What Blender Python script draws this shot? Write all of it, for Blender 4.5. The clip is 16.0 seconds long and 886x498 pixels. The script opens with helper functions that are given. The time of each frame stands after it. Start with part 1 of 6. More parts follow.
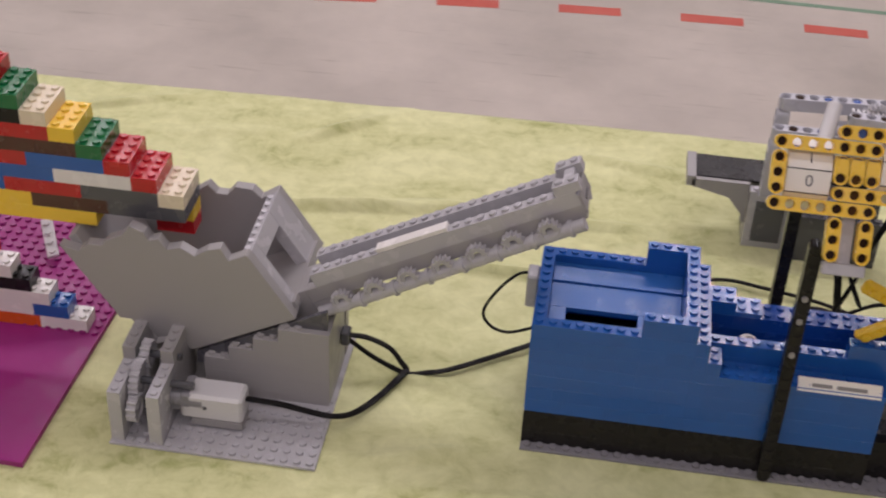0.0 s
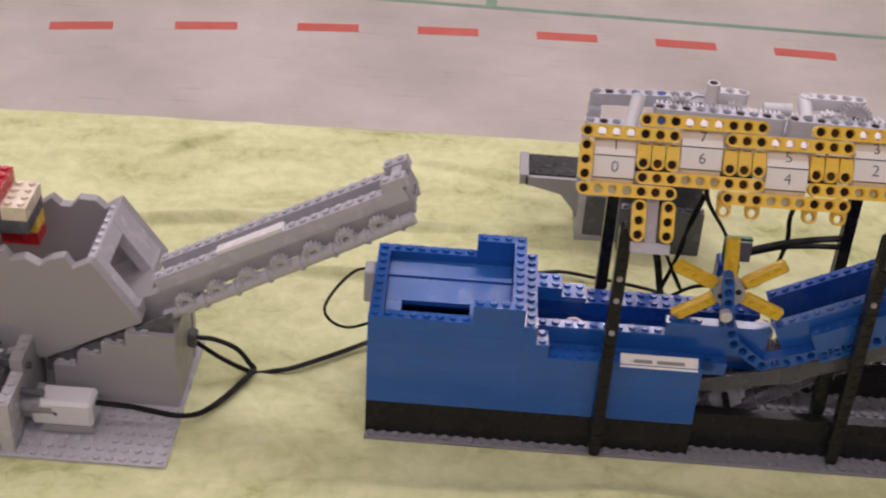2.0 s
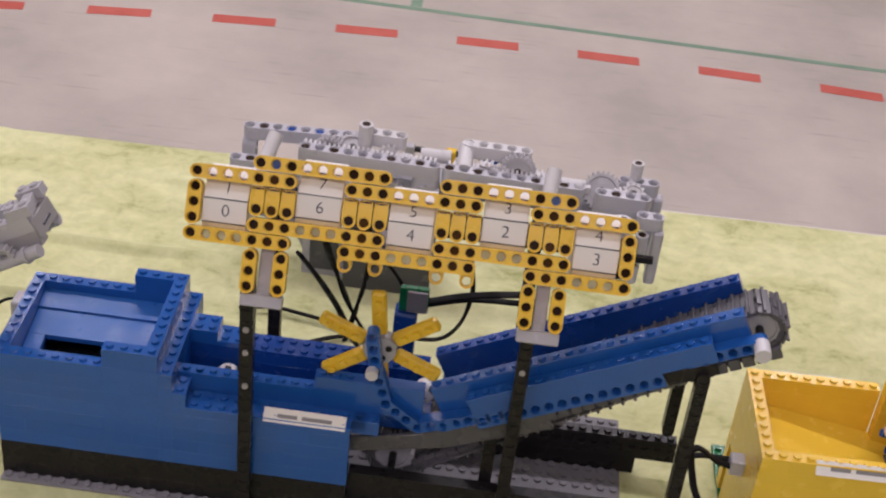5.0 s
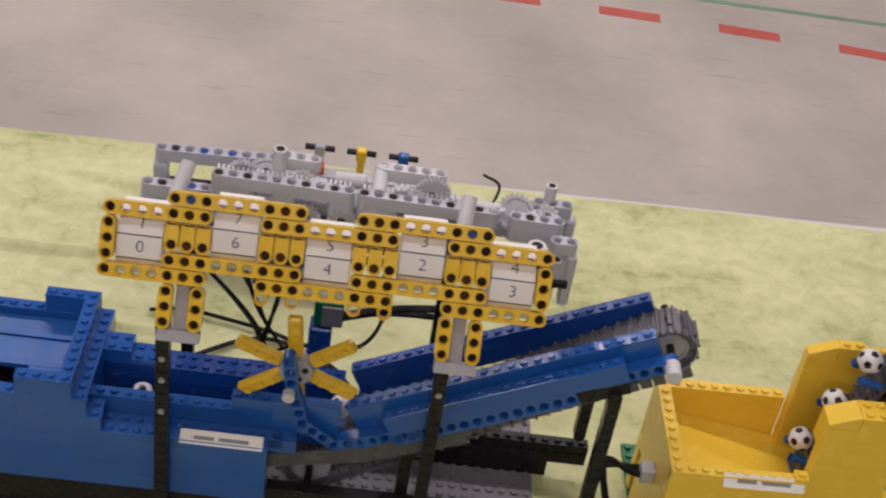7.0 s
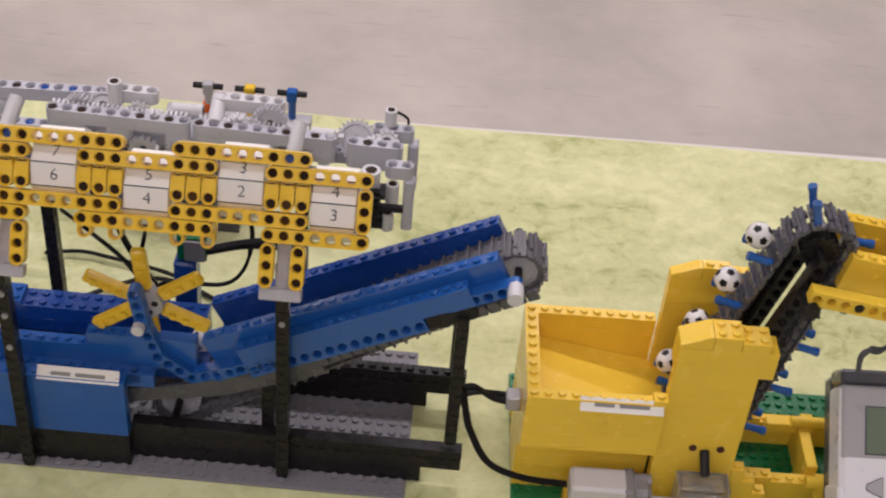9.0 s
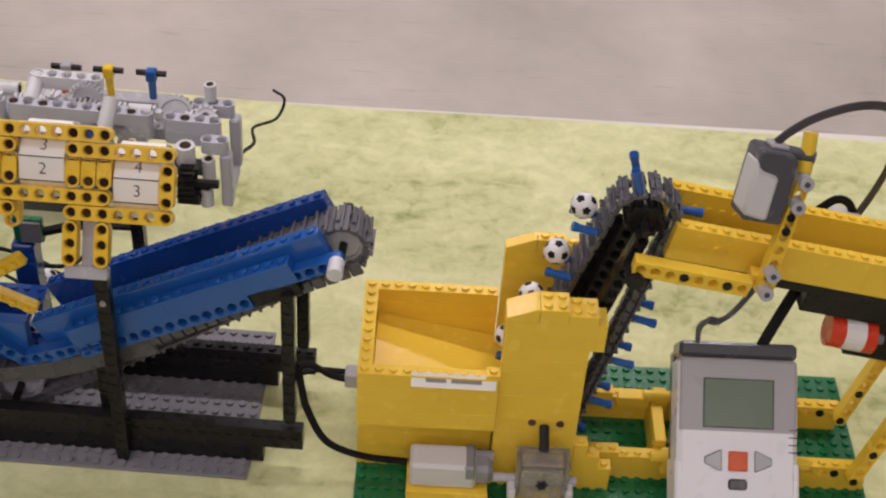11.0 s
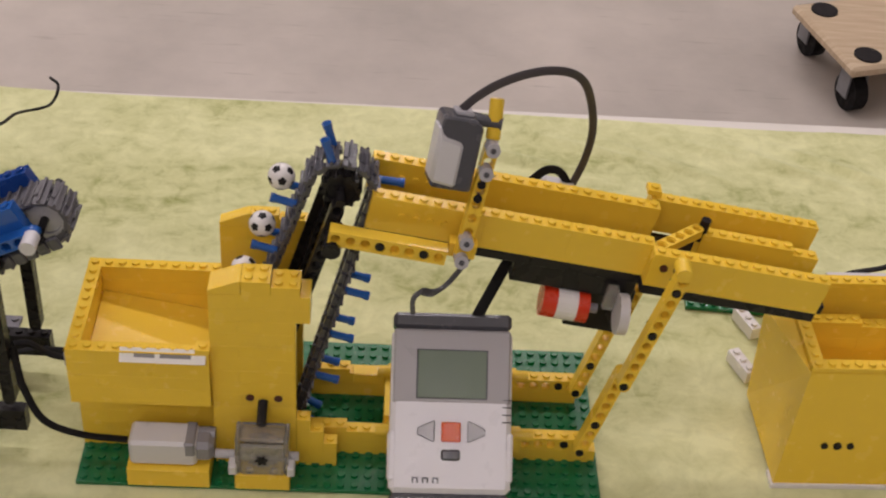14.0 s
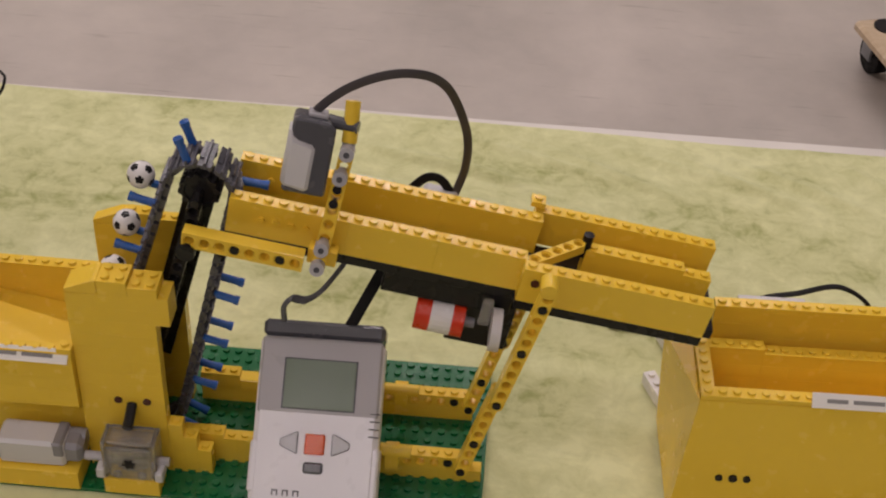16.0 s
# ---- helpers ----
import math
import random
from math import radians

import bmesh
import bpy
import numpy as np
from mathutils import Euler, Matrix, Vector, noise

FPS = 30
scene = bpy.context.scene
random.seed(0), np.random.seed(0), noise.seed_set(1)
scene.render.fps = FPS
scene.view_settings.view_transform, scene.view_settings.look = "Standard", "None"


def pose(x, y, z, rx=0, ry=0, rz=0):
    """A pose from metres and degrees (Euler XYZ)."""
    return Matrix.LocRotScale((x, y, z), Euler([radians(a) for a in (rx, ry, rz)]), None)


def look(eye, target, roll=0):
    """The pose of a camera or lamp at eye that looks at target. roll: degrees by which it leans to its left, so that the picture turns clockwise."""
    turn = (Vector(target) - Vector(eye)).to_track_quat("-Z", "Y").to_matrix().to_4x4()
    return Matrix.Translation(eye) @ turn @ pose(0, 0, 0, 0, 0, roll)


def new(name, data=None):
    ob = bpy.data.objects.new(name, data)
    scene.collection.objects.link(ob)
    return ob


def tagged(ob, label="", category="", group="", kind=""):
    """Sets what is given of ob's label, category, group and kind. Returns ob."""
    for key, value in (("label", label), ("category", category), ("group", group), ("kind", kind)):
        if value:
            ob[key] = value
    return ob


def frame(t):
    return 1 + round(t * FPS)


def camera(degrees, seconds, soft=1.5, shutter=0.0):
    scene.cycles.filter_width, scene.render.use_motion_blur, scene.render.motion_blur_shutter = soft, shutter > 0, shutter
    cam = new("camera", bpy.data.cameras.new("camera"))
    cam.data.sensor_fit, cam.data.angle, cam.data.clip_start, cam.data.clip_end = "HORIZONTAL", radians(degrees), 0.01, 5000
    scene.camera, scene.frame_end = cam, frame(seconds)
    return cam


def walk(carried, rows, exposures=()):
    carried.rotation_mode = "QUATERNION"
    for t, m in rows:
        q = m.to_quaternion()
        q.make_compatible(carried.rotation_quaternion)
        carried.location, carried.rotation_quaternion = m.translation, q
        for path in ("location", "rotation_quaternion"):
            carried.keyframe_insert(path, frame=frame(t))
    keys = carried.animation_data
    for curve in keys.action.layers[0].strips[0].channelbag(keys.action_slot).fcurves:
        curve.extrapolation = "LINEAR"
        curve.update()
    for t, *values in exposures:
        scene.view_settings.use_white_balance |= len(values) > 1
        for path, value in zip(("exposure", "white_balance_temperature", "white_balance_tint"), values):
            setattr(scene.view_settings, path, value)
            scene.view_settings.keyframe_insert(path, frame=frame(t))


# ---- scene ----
cam = camera(34.16, 16.0, soft=2.1, shutter=0.4)
PATH = [
    (0, (0.0248, -0.6589, 0.6198), (-0.0524, -0.0148, 0.1516), 2.78),
    (0.5, (0.0049, -0.6889, 0.6312), (-0.0306, -0.0376, 0.1680), 3.02),
    (1, (-0.0209, -0.7252, 0.6364), (-0.0223, -0.0655, 0.1839), 3.48),
    (1.5, (-0.0094, -0.7328, 0.6385), (0.0088, -0.0683, 0.1934), 2.84),
    (2, (0.0590, -0.7012, 0.6288), (0.0443, -0.0414, 0.1766), 3.54),
    (2.5, (0.1257, -0.6705, 0.6191), (0.0842, -0.0211, 0.1538), 3.81),
    (3, (0.1760, -0.6491, 0.6144), (0.1117, -0.0017, 0.1488), 3.95),
    (3.5, (0.2381, -0.6358, 0.6155), (0.1463, 0.0056, 0.1464), 4.16),
    (4, (0.3000, -0.6418, 0.6144), (0.1914, 0.0024, 0.1527), 4.01),
    (4.2, (0.3072, -0.6356, 0.6165), (0.2095, 0.0136, 0.1593), 4.22),
    (6.3, (0.1794, -0.6022, 0.6865), (0.2470, 0.0401, 0.2144), 10.23),
    (6.5, (0.1958, -0.5951, 0.6927), (0.2507, 0.0423, 0.2123), 9.61),
    (7, (0.2483, -0.5840, 0.6861), (0.2929, 0.0474, 0.1969), 9.43),
    (7.5, (0.2871, -0.5768, 0.6870), (0.3159, 0.0479, 0.1881), 8.83),
    (8, (0.3243, -0.5816, 0.6809), (0.3324, 0.0335, 0.1695), 5.90),
    (8.5, (0.3508, -0.5854, 0.6800), (0.3572, 0.0289, 0.1675), 5.52),
    (9, (0.3828, -0.5839, 0.6799), (0.3855, 0.0318, 0.1691), 5.41),
    (9.5, (0.4066, -0.5844, 0.6784), (0.4059, 0.0315, 0.1679), 5.05),
    (10, (0.4345, -0.5778, 0.6754), (0.4290, 0.0399, 0.1671), 4.50),
    (10.2, (0.4513, -0.5738, 0.6754), (0.4434, 0.0427, 0.1657), 4.15),
    (12.3, (0.4991, -0.5984, 0.6671), (0.5404, 0.0106, 0.1500), 4.42),
    (12.5, (0.4855, -0.6072, 0.6675), (0.5443, 0.0017, 0.1519), 4.98),
    (13, (0.5269, -0.6152, 0.6741), (0.5665, 0.0042, 0.1694), 3.13),
    (13.5, (0.5917, -0.5963, 0.6716), (0.6195, 0.0214, 0.1640), 4.28),
    (14, (0.6298, -0.5838, 0.6620), (0.6482, 0.0338, 0.1538), 4.61),
    (14.5, (0.6654, -0.5733, 0.6614), (0.6651, 0.0427, 0.1508), 4.41),
    (15, (0.7024, -0.5590, 0.6562), (0.6875, 0.0570, 0.1460), 3.76),
    (15.5, (0.7386, -0.5518, 0.6532), (0.7114, 0.0636, 0.1427), 3.19),
    (16, (0.7646, -0.5537, 0.6506), (0.7183, 0.0631, 0.1431), 2.89),
]
walk(cam, [(t, look(e, g, r)) for t, e, g, r in PATH], exposures=[(0, 0.10, 6400, 13), (2, 0.22, 6350, 16), (4, 0.38, 6150, 17), (6.3, 0.05, 6450, 10), (7.6, 0.17, 6350, 11), (8.6, 0.32, 6300, 11), (10, 0.29, 6350, 10), (13, 0.10, 6550, 10), (14.5, 0.02, 6700, 11), (16, -0.14, 6800, 12)])
# end of path

# ---- light ----
world = bpy.data.worlds.new("world")
scene.world = world
world.use_nodes = True
world.node_tree.nodes["Background"].inputs[0].default_value = (0.9, 0.92, 1.0, 1)
world.node_tree.nodes["Background"].inputs[1].default_value = 0.1


def lamp(name, x, y, z, sx, sy, watts, colour=(1.0, 0.92, 0.965)):
    data = bpy.data.lights.new(name, "AREA")
    data.shape, data.size, data.size_y, data.energy, data.color = "RECTANGLE", sx, sy, watts, colour
    ob = new(name, data)
    ob.matrix_world = pose(x, y, z)
    return ob


# ---- materials ----
def nodes_of(name):
    m = bpy.data.materials.new(name)
    m.use_nodes = True
    t = m.node_tree
    return m, t, t.nodes["Principled BSDF"]


def rgb(h):
    """Linear colour from an sRGB hex string."""
    v = [int(h[i:i + 2], 16) / 255 for i in (0, 2, 4)]
    return tuple(c / 12.92 if c <= 0.04045 else ((c + 0.055) / 1.055) ** 2.4 for c in v) + (1,)


def scaled(c, k):
    return tuple(min(1, v * k) for v in c[:3]) + (1,)


def plastic(name, colour, rough=0.21, vary=0.10, scale=90.0, bump=0.04, coat=0.0, metal=0.0, spec=0.5):
    """Moulded plastic: piece-to-piece shade, faint smudges, scuffed gloss, slight waviness."""
    m, t, b = nodes_of(name)
    n, l = t.nodes, t.links
    geo = n.new("ShaderNodeNewGeometry")
    info = n.new("ShaderNodeObjectInfo")
    n1 = n.new("ShaderNodeTexNoise")
    n1.inputs["Scale"].default_value, n1.inputs["Detail"].default_value = scale, 6
    l.new(geo.outputs["Position"], n1.inputs["Vector"])
    n2 = n.new("ShaderNodeTexNoise")
    n2.inputs["Scale"].default_value, n2.inputs["Detail"].default_value = 900, 3
    l.new(geo.outputs["Position"], n2.inputs["Vector"])
    mix = n.new("ShaderNodeMix")
    mix.data_type = "RGBA"
    mix.inputs["A"].default_value, mix.inputs["B"].default_value = scaled(colour, 1 - vary), scaled(colour, 1 + vary)
    add = n.new("ShaderNodeMath")
    add.operation, add.use_clamp = "MULTIPLY_ADD", True
    l.new(info.outputs["Random"], add.inputs[0])
    add.inputs[1].default_value = 0.22
    half = n.new("ShaderNodeMath")
    half.operation = "MULTIPLY_ADD"
    l.new(n1.outputs["Fac"], half.inputs[0])
    half.inputs[1].default_value, half.inputs[2].default_value = 0.5, 0.14
    l.new(half.outputs[0], add.inputs[2])
    l.new(add.outputs[0], mix.inputs["Factor"])
    l.new(mix.outputs["Result"], b.inputs["Base Color"])
    r = n.new("ShaderNodeMapRange")
    r.inputs["From Min"].default_value, r.inputs["From Max"].default_value = 0.3, 0.7
    r.inputs["To Min"].default_value, r.inputs["To Max"].default_value = rough * 0.75, rough * 1.5
    l.new(n1.outputs["Fac"], r.inputs["Value"])
    l.new(r.outputs["Result"], b.inputs["Roughness"])
    bp = n.new("ShaderNodeBump")
    bp.inputs["Strength"].default_value, bp.inputs["Distance"].default_value = bump, 0.001
    l.new(n2.outputs["Fac"], bp.inputs["Height"])
    l.new(bp.outputs["Normal"], b.inputs["Normal"])
    b.inputs["Metallic"].default_value = metal
    b.inputs["Coat Weight"].default_value = coat
    b.inputs["Specular IOR Level"].default_value = spec
    return m


BLUE = plastic("blue_plastic", rgb("225ba9"), vary=0.14, rough=0.15)
SATINBLUE = plastic("satin_blue_plastic", rgb("2a63ae"), vary=0.08, rough=0.32, spec=0.42)
# for dark blue pieces, and for blue bricks whose shade is put into the colour
DARKSHADEBLUE = plastic("dark_and_shaded_blue_plastic", rgb("17438f"), vary=0.12)
YELLOW = plastic("yellow_plastic", rgb("f2ca42"), vary=0.06, rough=0.2, spec=0.4)
LGRAY = plastic("light_gray_plastic", rgb("b6b4b8"), vary=0.06)
MGRAY = plastic("gray_plastic", rgb("9f9c9c"), vary=0.05, rough=0.4)
DGRAY = plastic("dark_gray_plastic", rgb("55555a"), vary=0.12)
BLACK = plastic("black_plastic", rgb("232122"), vary=0.15, rough=0.25, spec=0.2)
RED = plastic("red_plastic", rgb("b81420"), vary=0.08)
GREEN = plastic("green_plastic", rgb("0e6b3c"), vary=0.1)
CREAM = plastic("cream_plastic", rgb("e3d5ba"), vary=0.05)
WHITE = plastic("white_plastic", rgb("e6e2df"), vary=0.04)
BROWN = plastic("brown_plastic", rgb("4c2622"), vary=0.1)
ORANGE = plastic("orange_plastic", rgb("d85a1c"), vary=0.08)
MAGENTA = plastic("magenta_plastic", rgb("962276"), vary=0.08, rough=0.4)
RUBBER = plastic("cable_rubber", rgb("161415"), rough=0.6, vary=0.15, bump=0.1, spec=0.2)
GRAYRUBBER = plastic("gray_cable_rubber", rgb("4a4547"), rough=0.45, vary=0.1, bump=0.1, spec=0.35)
PAPER = plastic("label_paper", rgb("f2eee6"), rough=0.6, vary=0.02)
INK = plastic("black_ink", rgb("262426"), rough=0.7, vary=0.05)
PRINT = plastic("gray_print", rgb("55535a"), rough=0.7, vary=0.05)
FACEGRAY = plastic("gray_case_plastic", rgb("aeaaac"), vary=0.03, rough=0.35)
SCREEN = plastic("lcd_glass", rgb("6f7d6b"), rough=0.18, vary=0.04)
CASEWHITE = plastic("white_case_plastic", rgb("eeebf0"), vary=0.03, rough=0.3)
LIFTGRAY = plastic("lift_tread_plastic", rgb("545359"), vary=0.15, rough=0.25)
PGRAY = plastic("pale_gray_plastic", rgb("d2d0d2"), vary=0.04, rough=0.35)
COOLGRAY = plastic("cool_gray_plastic", rgb("b9b8c0"), vary=0.05, rough=0.3)
LEMON = plastic("lemon_yellow_plastic", rgb("f0c532"), vary=0.06)
BASEGRAY = plastic("base_gray_plastic", rgb("858388"), vary=0.05, rough=0.5, spec=0.3)
FAINTINK = plastic("faint_gray_print", rgb("8d8a88"), rough=0.7, vary=0.05)
PINDARK = plastic("dark_pin_plastic", rgb("33241a"), rough=0.6, vary=0.2, spec=0.15)
HOLESHADE = plastic("brown_hole_shade", rgb("4d3416"), rough=0.6, vary=0.2, spec=0.15)
TIN = plastic("red_can_paint", rgb("d23a1c"), rough=0.25, vary=0.05)


def clear_plastic(name="clear_plastic", colour=(0.9, 0.88, 0.84, 1), through_light=0.85, rough=0.12):
    m, t, b = nodes_of(name)
    b.inputs["Base Color"].default_value = colour
    b.inputs["Transmission Weight"].default_value = through_light
    b.inputs["Roughness"].default_value = rough
    b.inputs["IOR"].default_value = 1.45
    return m


CLEAR = clear_plastic()


def cloth_material():
    m, t, b = nodes_of("lime_velvet_cloth")
    n, l = t.nodes, t.links
    geo = n.new("ShaderNodeNewGeometry")

    def tex(scale, detail, rough=0.6, dist=0.0, stretch=None):
        q = n.new("ShaderNodeTexNoise")
        q.inputs["Scale"].default_value, q.inputs["Detail"].default_value = scale, detail
        q.inputs["Roughness"].default_value, q.inputs["Distortion"].default_value = rough, dist
        if stretch:
            mp = n.new("ShaderNodeMapping")
            mp.inputs["Scale"].default_value = stretch
            l.new(geo.outputs["Position"], mp.inputs["Vector"])
            l.new(mp.outputs["Vector"], q.inputs["Vector"])
        else:
            l.new(geo.outputs["Position"], q.inputs["Vector"])
        return q
    big, mid, fine = tex(9, 5, 0.65, 0.6, (0.7, 1.5, 1)), tex(60, 6, 0.68, 0.5), tex(1400, 2)
    vein, where = tex(15, 4, 0.5, 1.1, (0.55, 1.7, 1)), tex(4.5, 2, 0.5)

    def calc(op, x, y=None, z=None, clamp=False):
        q = n.new("ShaderNodeMath")
        q.operation, q.use_clamp = op, clamp
        for k, v in enumerate((x, y, z)):
            if v is None:
                continue
            if isinstance(v, (int, float)):
                q.inputs[k].default_value = v
            else:
                l.new(v, q.inputs[k])
        return q.outputs[0]
    # brushed nap: thin dark lines where the pile is parted, in patches
    line = calc("SUBTRACT", 1.0, calc("MULTIPLY", calc("ABSOLUTE", calc("SUBTRACT", vein.outputs["Fac"], 0.5)), 9.0), clamp=True)
    patch = calc("MULTIPLY_ADD", where.outputs["Fac"], 6.0, -2.7, clamp=True)
    parted = calc("MULTIPLY", line, patch)
    ramp = n.new("ShaderNodeValToRGB")
    ramp.color_ramp.elements[0].position, ramp.color_ramp.elements[0].color = 0.26, rgb("8b9150")
    ramp.color_ramp.elements[1].position, ramp.color_ramp.elements[1].color = 0.64, rgb("dfdfad")
    e = ramp.color_ramp.elements.new(0.45)
    e.color = rgb("c9ca95")
    tone = calc("MULTIPLY_ADD", mid.outputs["Fac"], 0.55, calc("MULTIPLY_ADD", big.outputs["Fac"], 0.75, -0.13))
    tone = calc("SUBTRACT", tone, calc("MULTIPLY", parted, 0.055))
    l.new(tone, ramp.inputs["Fac"])
    l.new(ramp.outputs["Color"], b.inputs["Base Color"])
    b.inputs["Roughness"].default_value = 0.85
    b.inputs["Sheen Weight"].default_value = 0.5
    b.inputs["Sheen Roughness"].default_value = 0.4
    b.inputs["Sheen Tint"].default_value = (0.95, 1.0, 0.7, 1)
    b.inputs["Specular IOR Level"].default_value = 0.15
    bp = n.new("ShaderNodeBump")
    bp.inputs["Strength"].default_value, bp.inputs["Distance"].default_value = 0.4, 0.002
    l.new(tone, bp.inputs["Height"])
    bp2 = n.new("ShaderNodeBump")
    bp2.inputs["Strength"].default_value, bp2.inputs["Distance"].default_value = 0.2, 0.0005
    l.new(fine.outputs["Fac"], bp2.inputs["Height"])
    l.new(bp.outputs["Normal"], bp2.inputs["Normal"])
    l.new(bp2.outputs["Normal"], b.inputs["Normal"])
    return m


CLOTH = cloth_material()


def surface(name, c0, c1, rough, scale, stretch=(1, 1, 1), bump=0.1, spec=0.4, streak=None):
    m, t, b = nodes_of(name)
    n, l = t.nodes, t.links
    geo = n.new("ShaderNodeNewGeometry")
    mp = n.new("ShaderNodeMapping")
    mp.inputs["Scale"].default_value = stretch
    l.new(geo.outputs["Position"], mp.inputs["Vector"])
    a = n.new("ShaderNodeTexNoise")
    a.inputs["Scale"].default_value, a.inputs["Detail"].default_value, a.inputs["Roughness"].default_value = scale, 8, 0.6
    l.new(mp.outputs["Vector"], a.inputs["Vector"])
    ramp = n.new("ShaderNodeValToRGB")
    ramp.color_ramp.elements[0].position, ramp.color_ramp.elements[0].color = 0.3, c0
    ramp.color_ramp.elements[1].position, ramp.color_ramp.elements[1].color = 0.7, c1
    l.new(a.outputs["Fac"], ramp.inputs["Fac"])
    out = ramp.outputs["Color"]
    if streak:
        mp2 = n.new("ShaderNodeMapping")
        mp2.inputs["Scale"].default_value = (5, 60, 1)
        l.new(geo.outputs["Position"], mp2.inputs["Vector"])
        s = n.new("ShaderNodeTexNoise")
        s.inputs["Scale"].default_value, s.inputs["Detail"].default_value = 1.6, 3
        l.new(mp2.outputs["Vector"], s.inputs["Vector"])
        r2 = n.new("ShaderNodeValToRGB")
        r2.color_ramp.elements[0].position, r2.color_ramp.elements[0].color = 0.26, (0.82, 0.81, 0.79, 1)
        r2.color_ramp.elements[1].position, r2.color_ramp.elements[1].color = 0.36, (1, 1, 1, 1)
        l.new(s.outputs["Fac"], r2.inputs["Fac"])
        mx = n.new("ShaderNodeMix")
        mx.data_type, mx.blend_type = "RGBA", "MULTIPLY"
        mx.inputs["Factor"].default_value = 1
        l.new(out, mx.inputs["A"])
        l.new(r2.outputs["Color"], mx.inputs["B"])
        out = mx.outputs["Result"]
    l.new(out, b.inputs["Base Color"])
    b.inputs["Roughness"].default_value = rough
    b.inputs["Specular IOR Level"].default_value = spec
    bp = n.new("ShaderNodeBump")
    bp.inputs["Strength"].default_value, bp.inputs["Distance"].default_value = bump, 0.002
    l.new(a.outputs["Fac"], bp.inputs["Height"])
    l.new(bp.outputs["Normal"], b.inputs["Normal"])
    return m


FLOOR = surface("gray_linoleum", rgb("a9a198"), rgb("c9bfb5"), 0.45, 3.0, bump=0.05, streak=True)
REDTAPE = surface("red_floor_tape", rgb("b8554a"), rgb("c96a5d"), 0.5, 14.0)
GREENTAPE = surface("green_floor_tape", rgb("6f8a74"), rgb("84a089"), 0.5, 14.0)
CEILING = surface("ceiling_paint", rgb("e0ddd8"), rgb("e8e5e0"), 0.8, 4.0)
WALLPAINT = surface("wall_paint", rgb("b2aca4"), rgb("beb8b0"), 0.8, 4.0)
TABLETOP = surface("white_laminate", rgb("d6d0c8"), rgb("e2dcd4"), 0.45, 12.0)
STEEL = surface("gray_steel", rgb("77777a"), rgb("8d8d90"), 0.35, 30.0)
PLY = surface("pale_plywood", rgb("b9a183"), rgb("d2bea2"), 0.5, 10.0, stretch=(1, 12, 1))
FELT = surface("black_felt", rgb("1c191a"), rgb("2a2627"), 0.95, 60.0)

S = 0.008
P = 0.0032


# ---- building helpers ----
def mesh_from(name, bm, mats):
    me = bpy.data.meshes.new(name)
    bm.to_mesh(me)
    bm.free()
    for m in (mats if isinstance(mats, (list, tuple)) else [mats]):
        me.materials.append(m)
    return me


def smooth_sharp(me, degrees=35):
    me.shade_smooth()
    me.set_sharp_from_angle(angle=radians(degrees))
    return me


def part(name, bm, material, parent, label="", smooth=False, at=None):
    me = mesh_from(name, bm, material)
    if smooth:
        smooth_sharp(me)
    ob = new(name, me)
    ob.parent = parent
    if at is not None:
        ob.matrix_basis = at
    if label:
        ob["label"] = label
    return ob


def piece(name, me, parent, at, label=""):
    ob = new(name, me)
    ob.parent = parent
    ob.matrix_basis = at
    if label:
        ob["label"] = label
    return ob


def thing(name, label, category, m=None, group="", kind=""):
    ob = new(name)
    ob.empty_display_size = 0.02
    if m is not None:
        ob.matrix_basis = m
    return tagged(ob, label, category, group, kind)


def solid(name, bm, material, label, category, m=None, kind="", smooth=False, group=""):
    me = mesh_from(name, bm, material)
    if smooth:
        smooth_sharp(me)
    ob = new(name, me)
    if m is not None:
        ob.matrix_basis = m
    return tagged(ob, label, category, group, kind)


def T(x, y, z):
    return Matrix.Translation((x, y, z))


def add_box(bm, x0, x1, y0, y1, z0, z1, bevel=0.0, m=None):
    q = bmesh.new()
    bmesh.ops.create_cube(q, size=1)
    bmesh.ops.scale(q, vec=(x1 - x0, y1 - y0, z1 - z0), verts=q.verts)
    bmesh.ops.translate(q, vec=((x0 + x1) / 2, (y0 + y1) / 2, (z0 + z1) / 2), verts=q.verts)
    if bevel:
        bmesh.ops.bevel(q, geom=q.edges[:], offset=bevel, segments=1, affect="EDGES", profile=0.5)
    merge(bm, q, m)


def merge(bm, q, m=None, mat=None):
    if m is not None:
        bmesh.ops.transform(q, matrix=m, verts=q.verts)
    if mat is not None:
        for f in q.faces:
            f.material_index = mat
    me = bpy.data.meshes.new("tmp")
    q.to_mesh(me)
    q.free()
    bm.from_mesh(me)
    bpy.data.meshes.remove(me)


def box(x0, x1, y0, y1, z0, z1, bevel=0.0003):
    bm = bmesh.new()
    add_box(bm, x0, x1, y0, y1, z0, z1, bevel)
    return bm


def add_cyl(bm, r, h, m, seg=16, r2=None):
    """A capped cylinder of radius r from z=0 to z=h, placed by m."""
    q = bmesh.new()
    bmesh.ops.create_cone(q, cap_ends=True, segments=seg, radius1=r, radius2=r if r2 is None else r2, depth=h)
    bmesh.ops.translate(q, vec=(0, 0, h / 2), verts=q.verts)
    merge(bm, q, m)


def toward(a, b):
    """The pose at a whose z axis points to b."""
    d = Vector(b) - Vector(a)
    return Matrix.Translation(a) @ d.to_track_quat("Z", "Y").to_matrix().to_4x4()


def rod(bm, a, b, r, seg=12, r2=None):
    add_cyl(bm, r, (Vector(b) - Vector(a)).length, toward(a, b), seg, r2)


